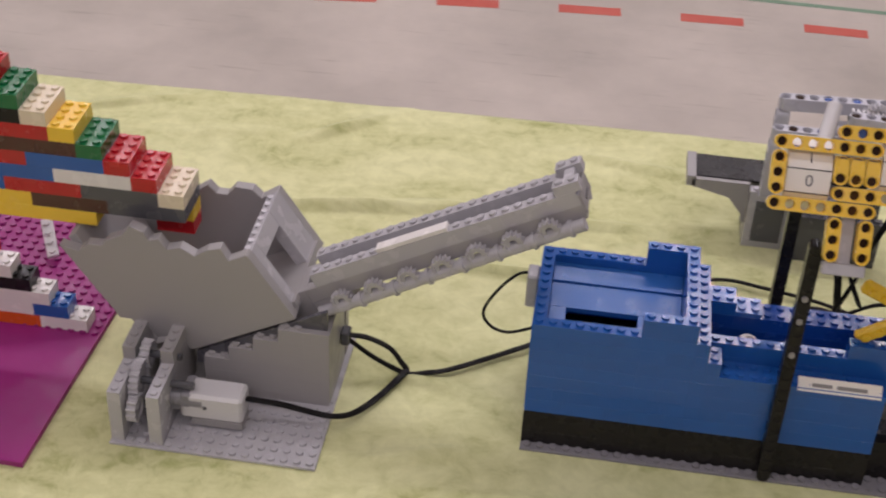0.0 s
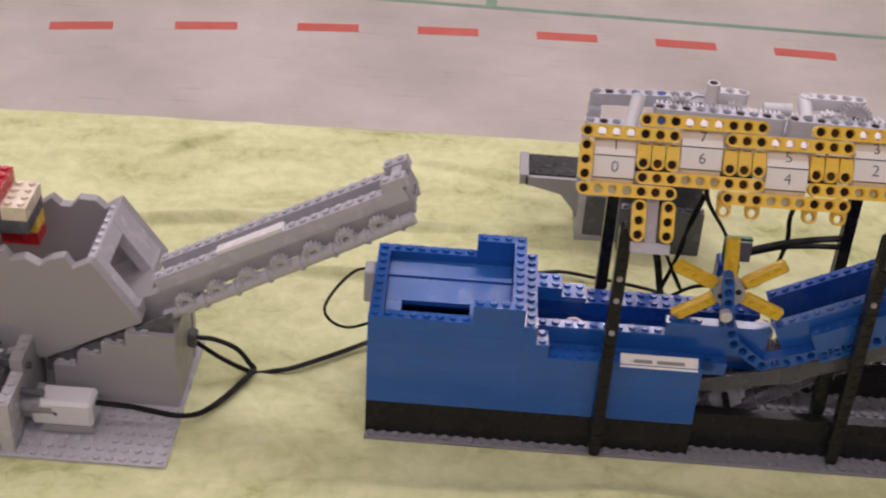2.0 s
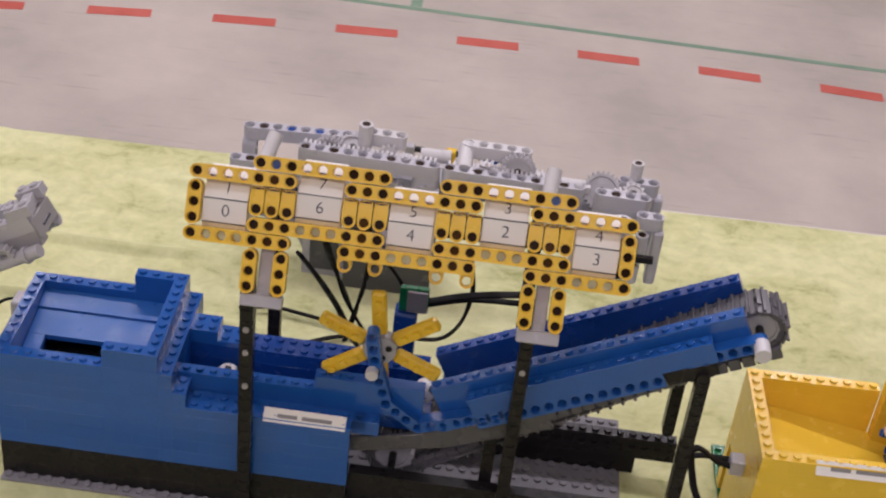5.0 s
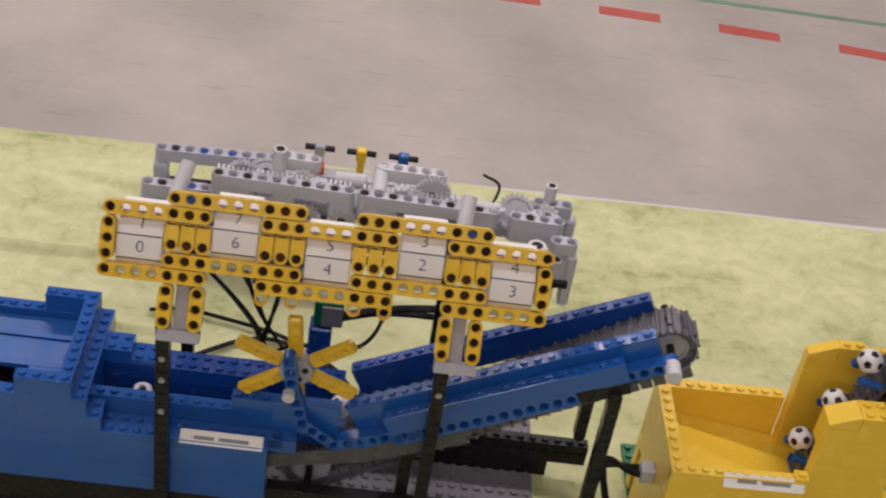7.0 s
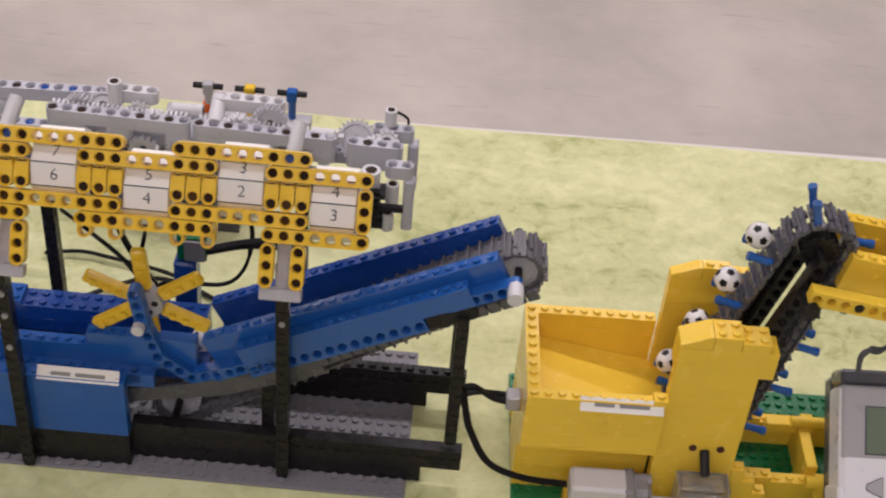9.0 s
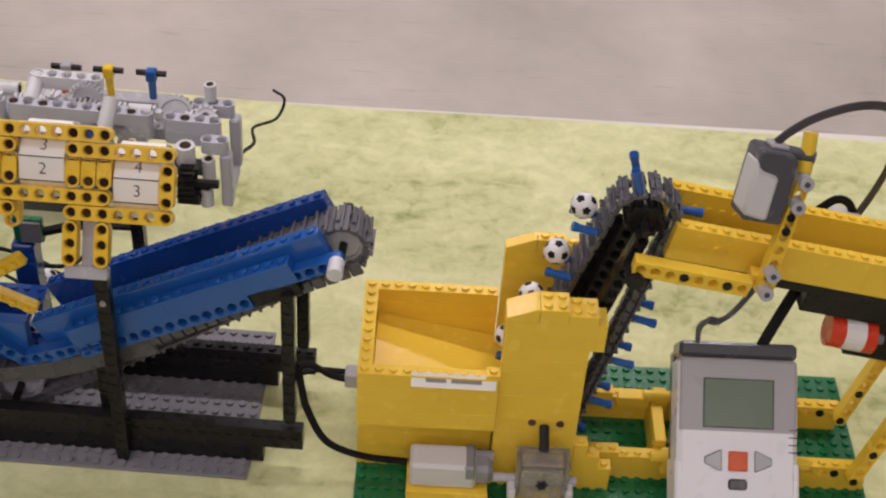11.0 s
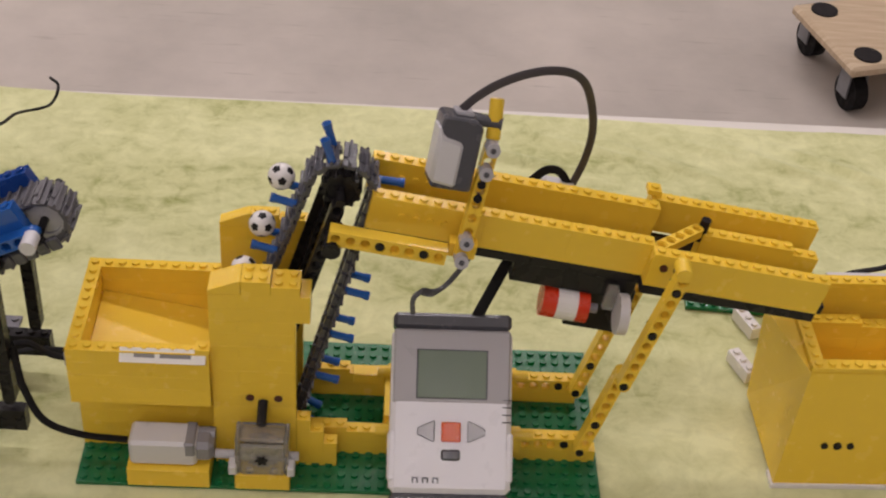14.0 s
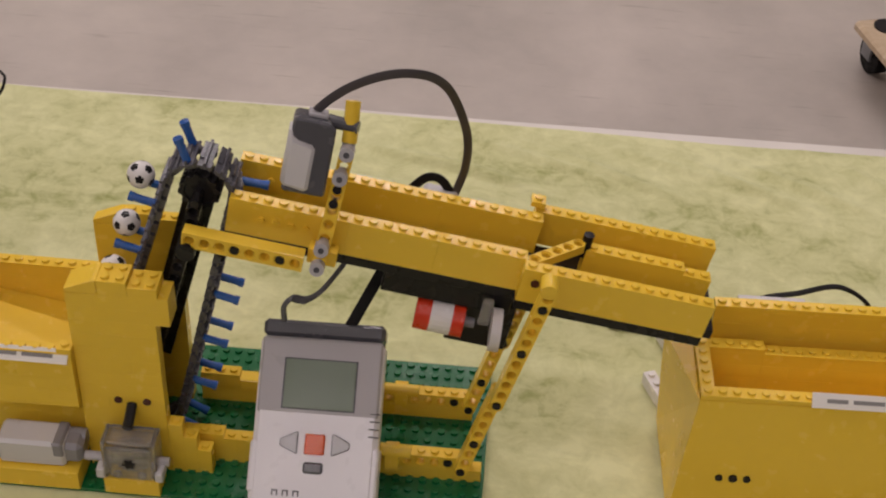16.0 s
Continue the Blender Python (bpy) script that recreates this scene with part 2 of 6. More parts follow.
def extrude_xz(points, y0, y1, bevel=0.0):
    """A prism whose outline lies in the xz plane."""
    bm = bmesh.new()
    vs = [bm.verts.new((x, y0, z)) for x, z in points]
    f = bm.faces.new(vs)
    r = bmesh.ops.extrude_face_region(bm, geom=[f])
    bmesh.ops.translate(bm, vec=(0, y1 - y0, 0), verts=[v for v in r["geom"] if isinstance(v, bmesh.types.BMVert)])
    bmesh.ops.recalc_face_normals(bm, faces=bm.faces)
    if bevel:
        bmesh.ops.bevel(bm, geom=bm.edges[:], offset=bevel, segments=1, affect="EDGES", profile=0.5)
    return bm


MESHES = {}


def add_studs(bm, nx, ny, top, x0=0.0, y0=0.0):
    """Round studs in a grid, as plain vertices and faces."""
    k = 10
    ring = [(math.cos(2 * math.pi * i / k), math.sin(2 * math.pi * i / k)) for i in range(k)]
    for i in range(nx):
        for j in range(ny):
            cx, cy = x0 + (i + 0.5) * S, y0 + (j + 0.5) * S
            lo = [bm.verts.new((cx + 0.0024 * c, cy + 0.0024 * s, top)) for c, s in ring]
            hi = [bm.verts.new((cx + 0.0024 * c, cy + 0.0024 * s, top + 0.0015)) for c, s in ring]
            cap = [bm.verts.new((cx + 0.0021 * c, cy + 0.0021 * s, top + 0.0017)) for c, s in ring]
            for a in range(k):
                b = (a + 1) % k
                bm.faces.new((lo[a], lo[b], hi[b], hi[a]))
                bm.faces.new((hi[a], hi[b], cap[b], cap[a]))
            bm.faces.new(cap)


def brick_mesh(nx, ny, h, material, studs=True):
    """A brick of nx by ny studs and h plates, its corner at the origin."""
    key = (nx, ny, h, material.name, studs)
    if key not in MESHES:
        bm = box(0.00002, nx * S - 0.00002, 0.00002, ny * S - 0.00002, 0, h * P - 0.00002, 0.00005)
        if studs:
            add_studs(bm, nx, ny, h * P - 0.00005)
        MESHES[key] = mesh_from("brick", bm, material)
    return MESHES[key]


def brick(parent, x, y, z, nx, ny, h, material, studs=True, label="", m=None, name="brick"):
    at = T(x, y, z)
    if m is not None:
        at = m @ at
    return piece(name, brick_mesh(nx, ny, h, material, studs), parent, at, label)


def lengths_for(n, seed, first=None):
    rnd = random.Random(seed)
    out = []
    left = n
    if first and left > first:
        out.append(first)
        left -= first
    while left:
        k = min(left, rnd.choice((4, 6, 6, 8)))
        if left - k == 1:
            k = left
        out.append(k)
        left -= k
    return out


def wall(parent, x, y, z, n, courses, material, along="x", width=1, h=3, studs=True, seed=1, m=None):
    """A wall of staggered bricks, n studs long; only the top course shows its studs."""
    for c in range(courses):
        pos = 0
        for k in lengths_for(n, seed * 31 + c, 2 if c % 2 else None):
            top = studs and c == courses - 1
            if along == "x":
                brick(parent, x + pos * S, y, z + c * h * P, k, width, h, material, top, m=m)
            else:
                brick(parent, x, y + pos * S, z + c * h * P, width, k, h, material, top, m=m)
            pos += k


def hole_cells(bm, n, half, thick, r=0.0025, rounded=True, k=16, x0=0.0, high=None, rim=0.0031):
    """n cells in a row along x with round holes through y; the ends are rounded or square."""
    high = high or half
    step = 2 * math.pi / k
    for c in range(n):
        cx = x0 + c * S
        outer = []
        for a in range(k):
            ang = a * step
            ca, sa = math.cos(ang), math.sin(ang)
            ex = S / 2 if not rounded or n > 1 else half
            left, right = rounded and c == 0 and ca < -1e-6, rounded and c == n - 1 and ca > 1e-6
            if left or right:
                outer.append((half * ca, high * sa))
            else:
                if abs(abs(ca) - abs(sa)) < 1e-6:
                    outer.append((math.copysign(ex, ca), math.copysign(high, sa)))
                    continue
                f = min(ex / abs(ca) if abs(ca) > 1e-6 else 9, high / abs(sa) if abs(sa) > 1e-6 else 9)
                outer.append((f * ca, f * sa))
        rows = []
        for y in (-thick / 2, thick / 2):
            s = 0.0008 if y < 0 else -0.0008
            o = [bm.verts.new((cx + px, y, pz)) for px, pz in outer]
            i1 = [bm.verts.new((cx + rim * math.cos(a * step), y, rim * math.sin(a * step))) for a in range(k)]
            i2 = [bm.verts.new((cx + rim * math.cos(a * step), y + s, rim * math.sin(a * step))) for a in range(k)]
            i3 = [bm.verts.new((cx + r * math.cos(a * step), y + s, r * math.sin(a * step))) for a in range(k)]
            rows.append((o, i1, i2, i3))
            for a in range(k):
                b = (a + 1) % k
                for p, q in ((o, i1), (i1, i2), (i2, i3)):
                    vs = (p[a], p[b], q[b], q[a])
                    bm.faces.new(vs if y < 0 else vs[::-1])
        (o0, _, _, h0), (o1, _, _, h1) = rows
        for a in range(k):
            b = (a + 1) % k
            bm.faces.new((h0[a], h0[b], h1[b], h1[a]))
            mid = math.cos((a + 0.5) * step)
            inner_side = (mid > 0 and c < n - 1 and abs(outer[a][0] - S / 2) < 1e-6 and abs(outer[b][0] - S / 2) < 1e-6) or \
                         (mid < 0 and c > 0 and abs(outer[a][0] + S / 2) < 1e-6 and abs(outer[b][0] + S / 2) < 1e-6)
            if not inner_side:
                bm.faces.new((o0[b], o0[a], o1[a], o1[b]))


def beam_mesh(n, material, thick=0.0078):
    """A round-ended beam with n holes; the first hole is at the origin, holes run along y."""
    key = ("beam", n, material.name, thick)
    if key not in MESHES:
        bm = bmesh.new()
        hole_cells(bm, n, 0.0037, thick)
        bmesh.ops.remove_doubles(bm, verts=bm.verts, dist=1e-6)
        bmesh.ops.recalc_face_normals(bm, faces=bm.faces)
        MESHES[key] = smooth_sharp(mesh_from("beam", bm, material), 30)
    return MESHES[key]


def holed_brick_mesh(n, material, studs=True):
    """A brick n studs long with holes through its side, studded or smooth on top."""
    key = ("holed", n, material.name, studs)
    if key not in MESHES:
        bm = bmesh.new()
        hole_cells(bm, n, S / 2, 0.0078, rounded=False, high=0.0048)
        bmesh.ops.remove_doubles(bm, verts=bm.verts, dist=1e-6)
        bmesh.ops.recalc_face_normals(bm, faces=bm.faces)
        if studs:
            add_studs(bm, n, 1, 0.0048, -S / 2, -S / 2)
        MESHES[key] = smooth_sharp(mesh_from("holed_brick", bm, material), 30)
    return MESHES[key]


def frame_of(origin, ux, uz):
    """A pose at origin whose x axis is ux and whose z axis is close to uz."""
    x = Vector(ux).normalized()
    y = Vector(uz).cross(x).normalized()
    z = x.cross(y)
    m = Matrix((x, y, z)).transposed().to_4x4()
    return Matrix.Translation(origin) @ m


def beam_between(parent, a, b, n, material, up=(0, -1, 0), name="beam", label="", thick=0.0078):
    """A beam from a towards b with n holes; up is the side that its holes face."""
    x = (Vector(b) - Vector(a)).normalized()
    y = -(Vector(up) - Vector(up).dot(x) * x).normalized()
    z = x.cross(y)
    m = Matrix.Translation(a) @ Matrix((x, y, z)).transposed().to_4x4()
    return piece(name, beam_mesh(n, material, thick), parent, m, label)


def spline(points, per=8):
    pts = [Vector(p) for p in points]
    pts = [2 * pts[0] - pts[1]] + pts + [2 * pts[-1] - pts[-2]]
    out = []
    for i in range(1, len(pts) - 2):
        for k in range(per):
            t = k / per
            a, b, c, d = pts[i - 1:i + 3]
            out.append(0.5 * (2 * b + (c - a) * t + (2 * a - 5 * b + 4 * c - d) * t * t + (3 * b - a - 3 * c + d) * t ** 3))
    out.append(pts[-2])
    return out


def sweep(points, w, h, up=(0, 0, 1), per=8, seg=8):
    """A flat or round cable along a smooth line: w across, h thick."""
    line = spline(points, per)
    bm = bmesh.new()
    rings = []
    side = None
    for i, p in enumerate(line):
        d = (line[min(i + 1, len(line) - 1)] - line[max(i - 1, 0)]).normalized()
        s = d.cross(Vector(up))
        if s.length < 0.2:
            s = side if side is not None else d.cross(Vector((1, 0, 0)))
        s = (s - s.dot(d) * d).normalized()
        if side is not None and s.dot(side) < 0:
            s = -s
        side = s
        u = s.cross(d)
        ring = []
        for a in range(seg):
            c, q = math.cos(2 * math.pi * (a + 0.5) / seg), math.sin(2 * math.pi * (a + 0.5) / seg)
            ring.append(bm.verts.new(p + s * (w / 2) * math.copysign(abs(c) ** 0.6, c) + u * (h / 2) * math.copysign(abs(q) ** 0.6, q)))
        rings.append(ring)
    for a, b in zip(rings, rings[1:]):
        for k in range(seg):
            bm.faces.new((a[k], a[(k + 1) % seg], b[(k + 1) % seg], b[k]))
    bm.faces.new(rings[0][::-1])
    bm.faces.new(rings[-1])
    bmesh.ops.recalc_face_normals(bm, faces=bm.faces)
    return bm


def gear_bm(r, teeth, thick, hole=0.0024):
    """A toothed wheel about the z axis with a hole and a recessed face."""
    bm = bmesh.new()
    n = teeth * 4
    levels = []
    for z in (0, thick):
        rim = [bm.verts.new(((r + (0.0008 if i % 4 < 2 else -0.0008)) * math.cos(2 * math.pi * i / n), (r + (0.0008 if i % 4 < 2 else -0.0008)) * math.sin(2 * math.pi * i / n), z)) for i in range(n)]
        a = [bm.verts.new((r * 0.78 * math.cos(2 * math.pi * i / n), r * 0.78 * math.sin(2 * math.pi * i / n), z)) for i in range(n)]
        zz = z + (0.0012 if z == 0 else -0.0012)
        b = [bm.verts.new((r * 0.74 * math.cos(2 * math.pi * i / n), r * 0.74 * math.sin(2 * math.pi * i / n), zz)) for i in range(n)]
        c = [bm.verts.new((hole * math.cos(2 * math.pi * i / n), hole * math.sin(2 * math.pi * i / n), zz)) for i in range(n)]
        levels.append((rim, a, b, c))
        for i in range(n):
            j = (i + 1) % n
            for p, q in ((rim, a), (a, b), (b, c)):
                bm.faces.new((p[i], p[j], q[j], q[i]))
    for i in range(n):
        j = (i + 1) % n
        bm.faces.new((levels[0][0][i], levels[0][0][j], levels[1][0][j], levels[1][0][i]))
        bm.faces.new((levels[0][3][i], levels[0][3][j], levels[1][3][j], levels[1][3][i]))
    bmesh.ops.recalc_face_normals(bm, faces=bm.faces)
    return bm


def ball_mesh():
    """A small football: white with twelve dark patches."""
    if "ball" not in MESHES:
        bm = bmesh.new()
        bmesh.ops.create_icosphere(bm, subdivisions=4, radius=0.0075)
        q = bmesh.new()
        bmesh.ops.create_icosphere(q, subdivisions=1, radius=1)
        tips = [v.co.normalized() for v in q.verts]
        q.free()
        for f in bm.faces:
            c = f.calc_center_median().normalized()
            if max(c.dot(t) for t in tips) > math.cos(0.30):
                f.material_index = 1
        me = mesh_from("ball", bm, [WHITE, BLACK])
        me.shade_smooth()
        MESHES["ball"] = me
    return MESHES["ball"]


def ball(x, y, z, turn=0, label="white toy football with black patches lying in the machine"):
    ob = new("ball", ball_mesh())
    ob.matrix_basis = pose(x, y, z, 20 + turn, 35 * turn, 50 * turn)
    return tagged(ob, label, "ball", "toy footballs")


def text_mesh(words, size):
    cu = bpy.data.curves.new("text", "FONT")
    cu.body, cu.size, cu.align_x, cu.align_y, cu.extrude = words, size, "CENTER", "CENTER", 0.00005
    cu.offset = -0.00010
    ob = bpy.data.objects.new("text", cu)
    scene.collection.objects.link(ob)
    me = bpy.data.meshes.new_from_object(ob.evaluated_get(bpy.context.evaluated_depsgraph_get()))
    bpy.data.objects.remove(ob)
    bpy.data.curves.remove(cu)
    me.materials.clear()
    me.materials.append(PRINT)
    return me


def peg(parent, m, mat, r=0.00245, h=0.003, name="pin", seg=12):
    """One round pin along the z axis of m."""
    key = ("peg", mat.name, round(r, 5), round(h, 5))
    if key not in MESHES:
        bm = bmesh.new()
        add_cyl(bm, r, h, Matrix.Identity(4), seg)
        MESHES[key] = smooth_sharp(mesh_from("pin", bm, mat))
    return piece(name, MESHES[key], parent, m)


def peg_between(parent, a, b, mat, r=0.0024, name="pin"):
    return peg(parent, toward(a, b), mat, r, (Vector(b) - Vector(a)).length, name)


# ---- the hall ----
FZ = -0.75
solid("floor", box(-7, 8, -6, 9, FZ - 0.1, FZ, 0), FLOOR, "gray speckled linoleum hall floor with worn streaks", "floor", kind="structure")
solid("ceiling", box(-7, 8, -6, 9, 2.6, 2.7, 0), CEILING, "plain white hall ceiling", "ceiling", kind="structure")
for nm, b in (("wall_west", (-7.1, -7, -6, 9)), ("wall_east", (8, 8.1, -6, 9)), ("wall_south", (-7, 8, -6.1, -6)), ("wall_north", (-7, 8, 9, 9.1))):
    solid(nm, box(*b, FZ, 2.6, 0), WALLPAINT, "plain gray-beige painted hall wall", "wall", kind="structure")
# rows of ceiling tubes along the hall: y, watts, tube length and the places along x with their shares
WIDE = ((-3.4, 0.8), (0.1, 1.12), (3.6, 0.32))
SPACED = ((-1.93, 0.9), (0.97, 1.0), (3.87, 0.32))
for ly, watts, length, places in ((-4.2, 16, 2.8, WIDE), (-2.3, 20, 2.8, WIDE), (-0.4, 9, 2.8, WIDE), (1.5, 29, 2.8, WIDE), (3.33, 24, 1.45, SPACED), (5.3, 15, 2.8, WIDE)):
    for lx, share in places:
        lamp("ceiling_lamp", lx, ly, 2.58, length, 0.12, watts * share)

# the dashes follow a wide arc
ARC = 7.3
for i in range(-2, 11):
    turn = math.asin((-1.298 + 0.2585 * i) / ARC)
    at = T(0.5 + ARC * math.sin(turn), 2.163 - ARC + ARC * math.cos(turn), 0) @ Matrix.Rotation(-turn, 4, "Z")
    solid("floor_tape", box(-0.066, 0.066, -0.018, 0.018, FZ, FZ + 0.0008, 0), REDTAPE, "red tape dash stuck on the hall floor", "tape", at, kind="structure", group="red tape dashes")
solid("floor_line", box(-4, 5, 2.275, 2.291, FZ, FZ + 0.0006, 0), GREENTAPE, "faded green court line on the floor", "line", kind="structure", m=Matrix.Rotation(radians(-0.8), 4, "Z"))
solid("floor_line", box(0.055, 0.08, 2.293, 4.5, FZ, FZ + 0.0006, 0), GREENTAPE, "faded green court line on the floor", "line", kind="structure")

# ---- the table and its cloth ----
table = thing("table", "long folding table with a white laminate top and steel legs", "table", T(0, 0, 0))


def table_edge(x):
    """The far edge of the tabletop, slightly askew to the machines."""
    return 0.394 + 0.031 * x


bm = bmesh.new()
top = [bm.verts.new((x, y, -0.0065)) for x, y in ((-1.1, -0.42), (1.9, -0.42), (1.9, table_edge(1.9)), (-1.1, table_edge(-1.1)))]
up = bm.faces.new(top)
under = bmesh.ops.extrude_face_region(bm, geom=[up])
bmesh.ops.translate(bm, vec=(0, 0, -0.028), verts=[v for v in under["geom"] if isinstance(v, bmesh.types.BMVert)])
bmesh.ops.recalc_face_normals(bm, faces=bm.faces)
bmesh.ops.bevel(bm, geom=bm.edges[:], offset=0.003, segments=2, affect="EDGES", profile=0.5)
part("tabletop", bm, TABLETOP, table)
for x in (-0.9, 0.4, 1.7):
    for y in (-0.34, 0.33):
        bm = bmesh.new()
        rod(bm, (x, y, FZ), (x, y, -0.036), 0.014, 12)
        part("leg", bm, STEEL, table)


def cloth_height(x, y):
    v = Vector((x, y, 0))
    h = 0.0016 * noise.noise(Vector((x * 5, y * 9, 1.3))) + 0.0009 * noise.noise(Vector((x * 17, y * 26, 4.1)))
    for i, (px, py, ang, ln, amp, wd) in enumerate(FOLDS):
        c, s = math.cos(ang), math.sin(ang)
        dx, dy = x - px, y - py
        a, b = dx * c + dy * s, -dx * s + dy * c
        b += 0.008 * noise.noise(Vector((a * 9 + i, i * 3.1, 0)))
        # the near side of a crease is steep, the far side falls off slowly
        h += 0.8 * amp * math.exp(-(b / (wd * (0.32 if b < 0 else 1.3))) ** 2) * max(0, 1 - (a / ln) ** 2)
    flat = 1.0
    for x0, x1, y0, y1 in FOOTPRINTS:
        d = max(x0 - x, x - x1, y0 - y, y - y1)
        flat = min(flat, max(0.0, min(1.0, d / 0.035)))
    # pulled flat towards the far edge
    flat = min(flat, max(0.15, min(1.0, (0.385 - y) / 0.05)))
    return h * flat


# place, direction, half length, height and width of the creases
FOLDS = [(-0.354, 0.361, 0.55, 0.07, 0.011, 0.008), (-0.164, 0.362, 0.70, 0.07, 0.012, 0.008), (-0.15, 0.232, 0.18, 0.10, 0.012, 0.007),
         (-0.28, 0.380, 0.10, 0.10, 0.008, 0.007), (0.02, 0.245, 0.02, 0.15, 0.008, 0.006), (0.0, 0.17, 0.0, 0.14, 0.009, 0.006),
         (-0.34, 0.30, 0.25, 0.12, 0.008, 0.008), (0.05, 0.335, -0.2, 0.09, 0.006, 0.008), (0.12, -0.048, 0.04, 0.22, 0.006, 0.008),
         (0.30, -0.060, -0.10, 0.18, 0.006, 0.009), (-0.055, -0.025, 0.35, 0.10, 0.006, 0.008), (-0.06, 0.04, -0.25, 0.08, 0.005, 0.007)]
folds = random.Random(14)
# a fan of shallow creases towards the far end, and a few loose ones
for k in range(7):
    FOLDS.append((0.70 + 0.05 * k, 0.33 + 0.025 * folds.random() + 0.004 * k, -0.28 - 0.04 * k, 0.09, 0.0065, 0.0065))
for k in range(6):
    FOLDS.append((0.40 + 0.13 * k, -0.10 + 0.08 * folds.random(), folds.uniform(-0.4, 0.5), 0.13, 0.005, 0.009))
FOOTPRINTS = [(-0.25, -0.115, -0.055, 0.085), (-0.75, -0.283, -0.085, 0.30), (-0.01, 0.385, -0.012, 0.10), (0.43, 0.76, -0.03, 0.125), (0.86, 1.3, 0.015, 0.2), (0.08, 0.31, 0.23, 0.30), (0.83, 0.87, 0.09, 0.18)]


def tablecloth():
    xs = np.concatenate([np.linspace(-1.12, -0.5, 40), np.linspace(-0.497, 1.15, 560), np.linspace(1.16, 1.92, 40)])
    ys = np.concatenate([np.linspace(-0.45, -0.2, 20), np.linspace(-0.196, 0.392, 195), [0.396]])
    nx = len(xs)
    def back(x, y):
        # it hangs over the edge at one end and leaves a strip of the table bare towards the other
        k = min(1.0, max(0.0, (y - 0.30) / 0.09))
        bare = 0.013 * min(1.0, max(0.0, (x - 0.10) / 0.26)) + 0.008 * min(1.0, max(0.0, (x - 0.6) / 0.3))
        far = table_edge(x) + 0.003 - bare + 0.0012 * noise.noise(Vector((x * 6, 2.2, 0))) - 0.396
        return y + k * far

    def fall(x, y):
        return 0.0 if y < 0.394 else 0.003 + 0.03 * min(1.0, max(0.0, (0.16 - x) / 0.06))
    verts = [(x, back(x, y), cloth_height(x, y) - fall(x, y)) for y in ys for x in xs]
    faces = [(j * nx + i, j * nx + i + 1, (j + 1) * nx + i + 1, (j + 1) * nx + i) for j in range(len(ys) - 1) for i in range(nx - 1)]
    me = bpy.data.meshes.new("tablecloth")
    me.from_pydata(verts, [], faces)
    me.shade_smooth()
    me.materials.append(CLOTH)
    ob = new("tablecloth", me)
    so = ob.modifiers.new("thick", "SOLIDIFY")
    so.thickness, so.offset = 0.004, -1
    return tagged(ob, "creased lime-green velvet cloth spread over the table", "tablecloth")


tablecloth()


# ---- blue ball machine ----
blue = thing("ball_machine", "blue brick ball machine with hopper and conveyor on gray plate", "toy machine", T(0, 0, 0))


def plate_with_studs(name, x0, y0, nx, ny, z, material, parent, skip=None, thick=0.0018):
    bm = box(x0, x0 + nx * S, y0, y0 + ny * S, z, z + thick, 0.0002)
    q = bmesh.new()
    for i in range(nx):
        for j in range(ny):
            if skip is None or not skip(i, j):
                add_studs(q, 1, 1, z + thick, x0 + i * S, y0 + j * S)
    merge(bm, q)
    return part(name, bm, material, parent)


plate_with_studs("baseplate", 0.0, -0.0065, 47, 16, 0.0002, BASEGRAY, blue)
ZB = 0.002
# black footing
for c in range(2):
    h = 3 if c == 0 else 5
    z = ZB + (0 if c == 0 else 0.0096)
    for a, n in ((0, 8), (8, 10), (18, 8)):
        brick(blue, a * S, 0, z, n, 1, h, BLACK, False)
    brick(blue, 0, S, z, 1, 9, h, BLACK, False)
    brick(blue, 0, 0.072, z, 13, 1, h, BLACK, False)
Z0 = 0.0275
# hopper walls
wall(blue, 0, 0, Z0, 8, 7, BLUE, seed=2)
wall(blue, 8 * S, 0, Z0, 4, 7, BLUE, seed=3, studs=False)
wall(blue, 8 * S, 0, Z0 + 7 * 0.0096, 4, 1, BLUE, h=4)
wall(blue, 12 * S, 0, Z0, 1, 7, BLUE, seed=4)
wall(blue, 0, S, Z0, 8, 7, BLUE, along="y", seed=5)
wall(blue, 0, 9 * S, Z0, 8, 7, BLUE, seed=6)
wall(blue, 8 * S, 9 * S, Z0, 4, 7, BLUE, seed=7, studs=False)
wall(blue, 8 * S, 9 * S, Z0 + 7 * 0.0096, 4, 1, BLUE, h=4)
wall(blue, 11 * S, S, Z0, 8, 7, BLUE, along="y", seed=8, studs=False)
wall(blue, 11 * S, S, Z0 + 7 * 0.0096, 8, 1, BLUE, along="y", h=4)
wall(blue, 12 * S, S, Z0, 9, 7, BLUE, along="y", seed=9)
# sloping hopper floor with a drop slot near the front
bm = bmesh.new()
fl = Matrix.Translation((0, 0.0718, 0.0893)) @ Matrix.Rotation(radians(11), 4, "X")
add_box(bm, 0.0082, 0.0878, -0.0150, 0.0, -0.004, 0.0, 0.0002, fl)
part("hopper_floor", bm, SATINBLUE, blue)
bm = bmesh.new()
fl = fl @ T(0, -0.0153, -0.0014)
add_box(bm, 0.0082, 0.0878, -0.0200, 0.0, -0.004, 0.0, 0.0002, fl)
add_box(bm, 0.0082, 0.0185, -0.0480, -0.0201, -0.004, 0.0, 0.0002, fl)
add_box(bm, 0.0620, 0.0878, -0.0480, -0.0201, -0.004, 0.0, 0.0002, fl)
part("hopper_floor", bm, SATINBLUE, blue)
# black sheet, coloured for the shade seen down the drop slot
part("tray", box(0.0082, 0.0878, 0.0082, 0.0718, 0.046, 0.05), BLACK, blue)

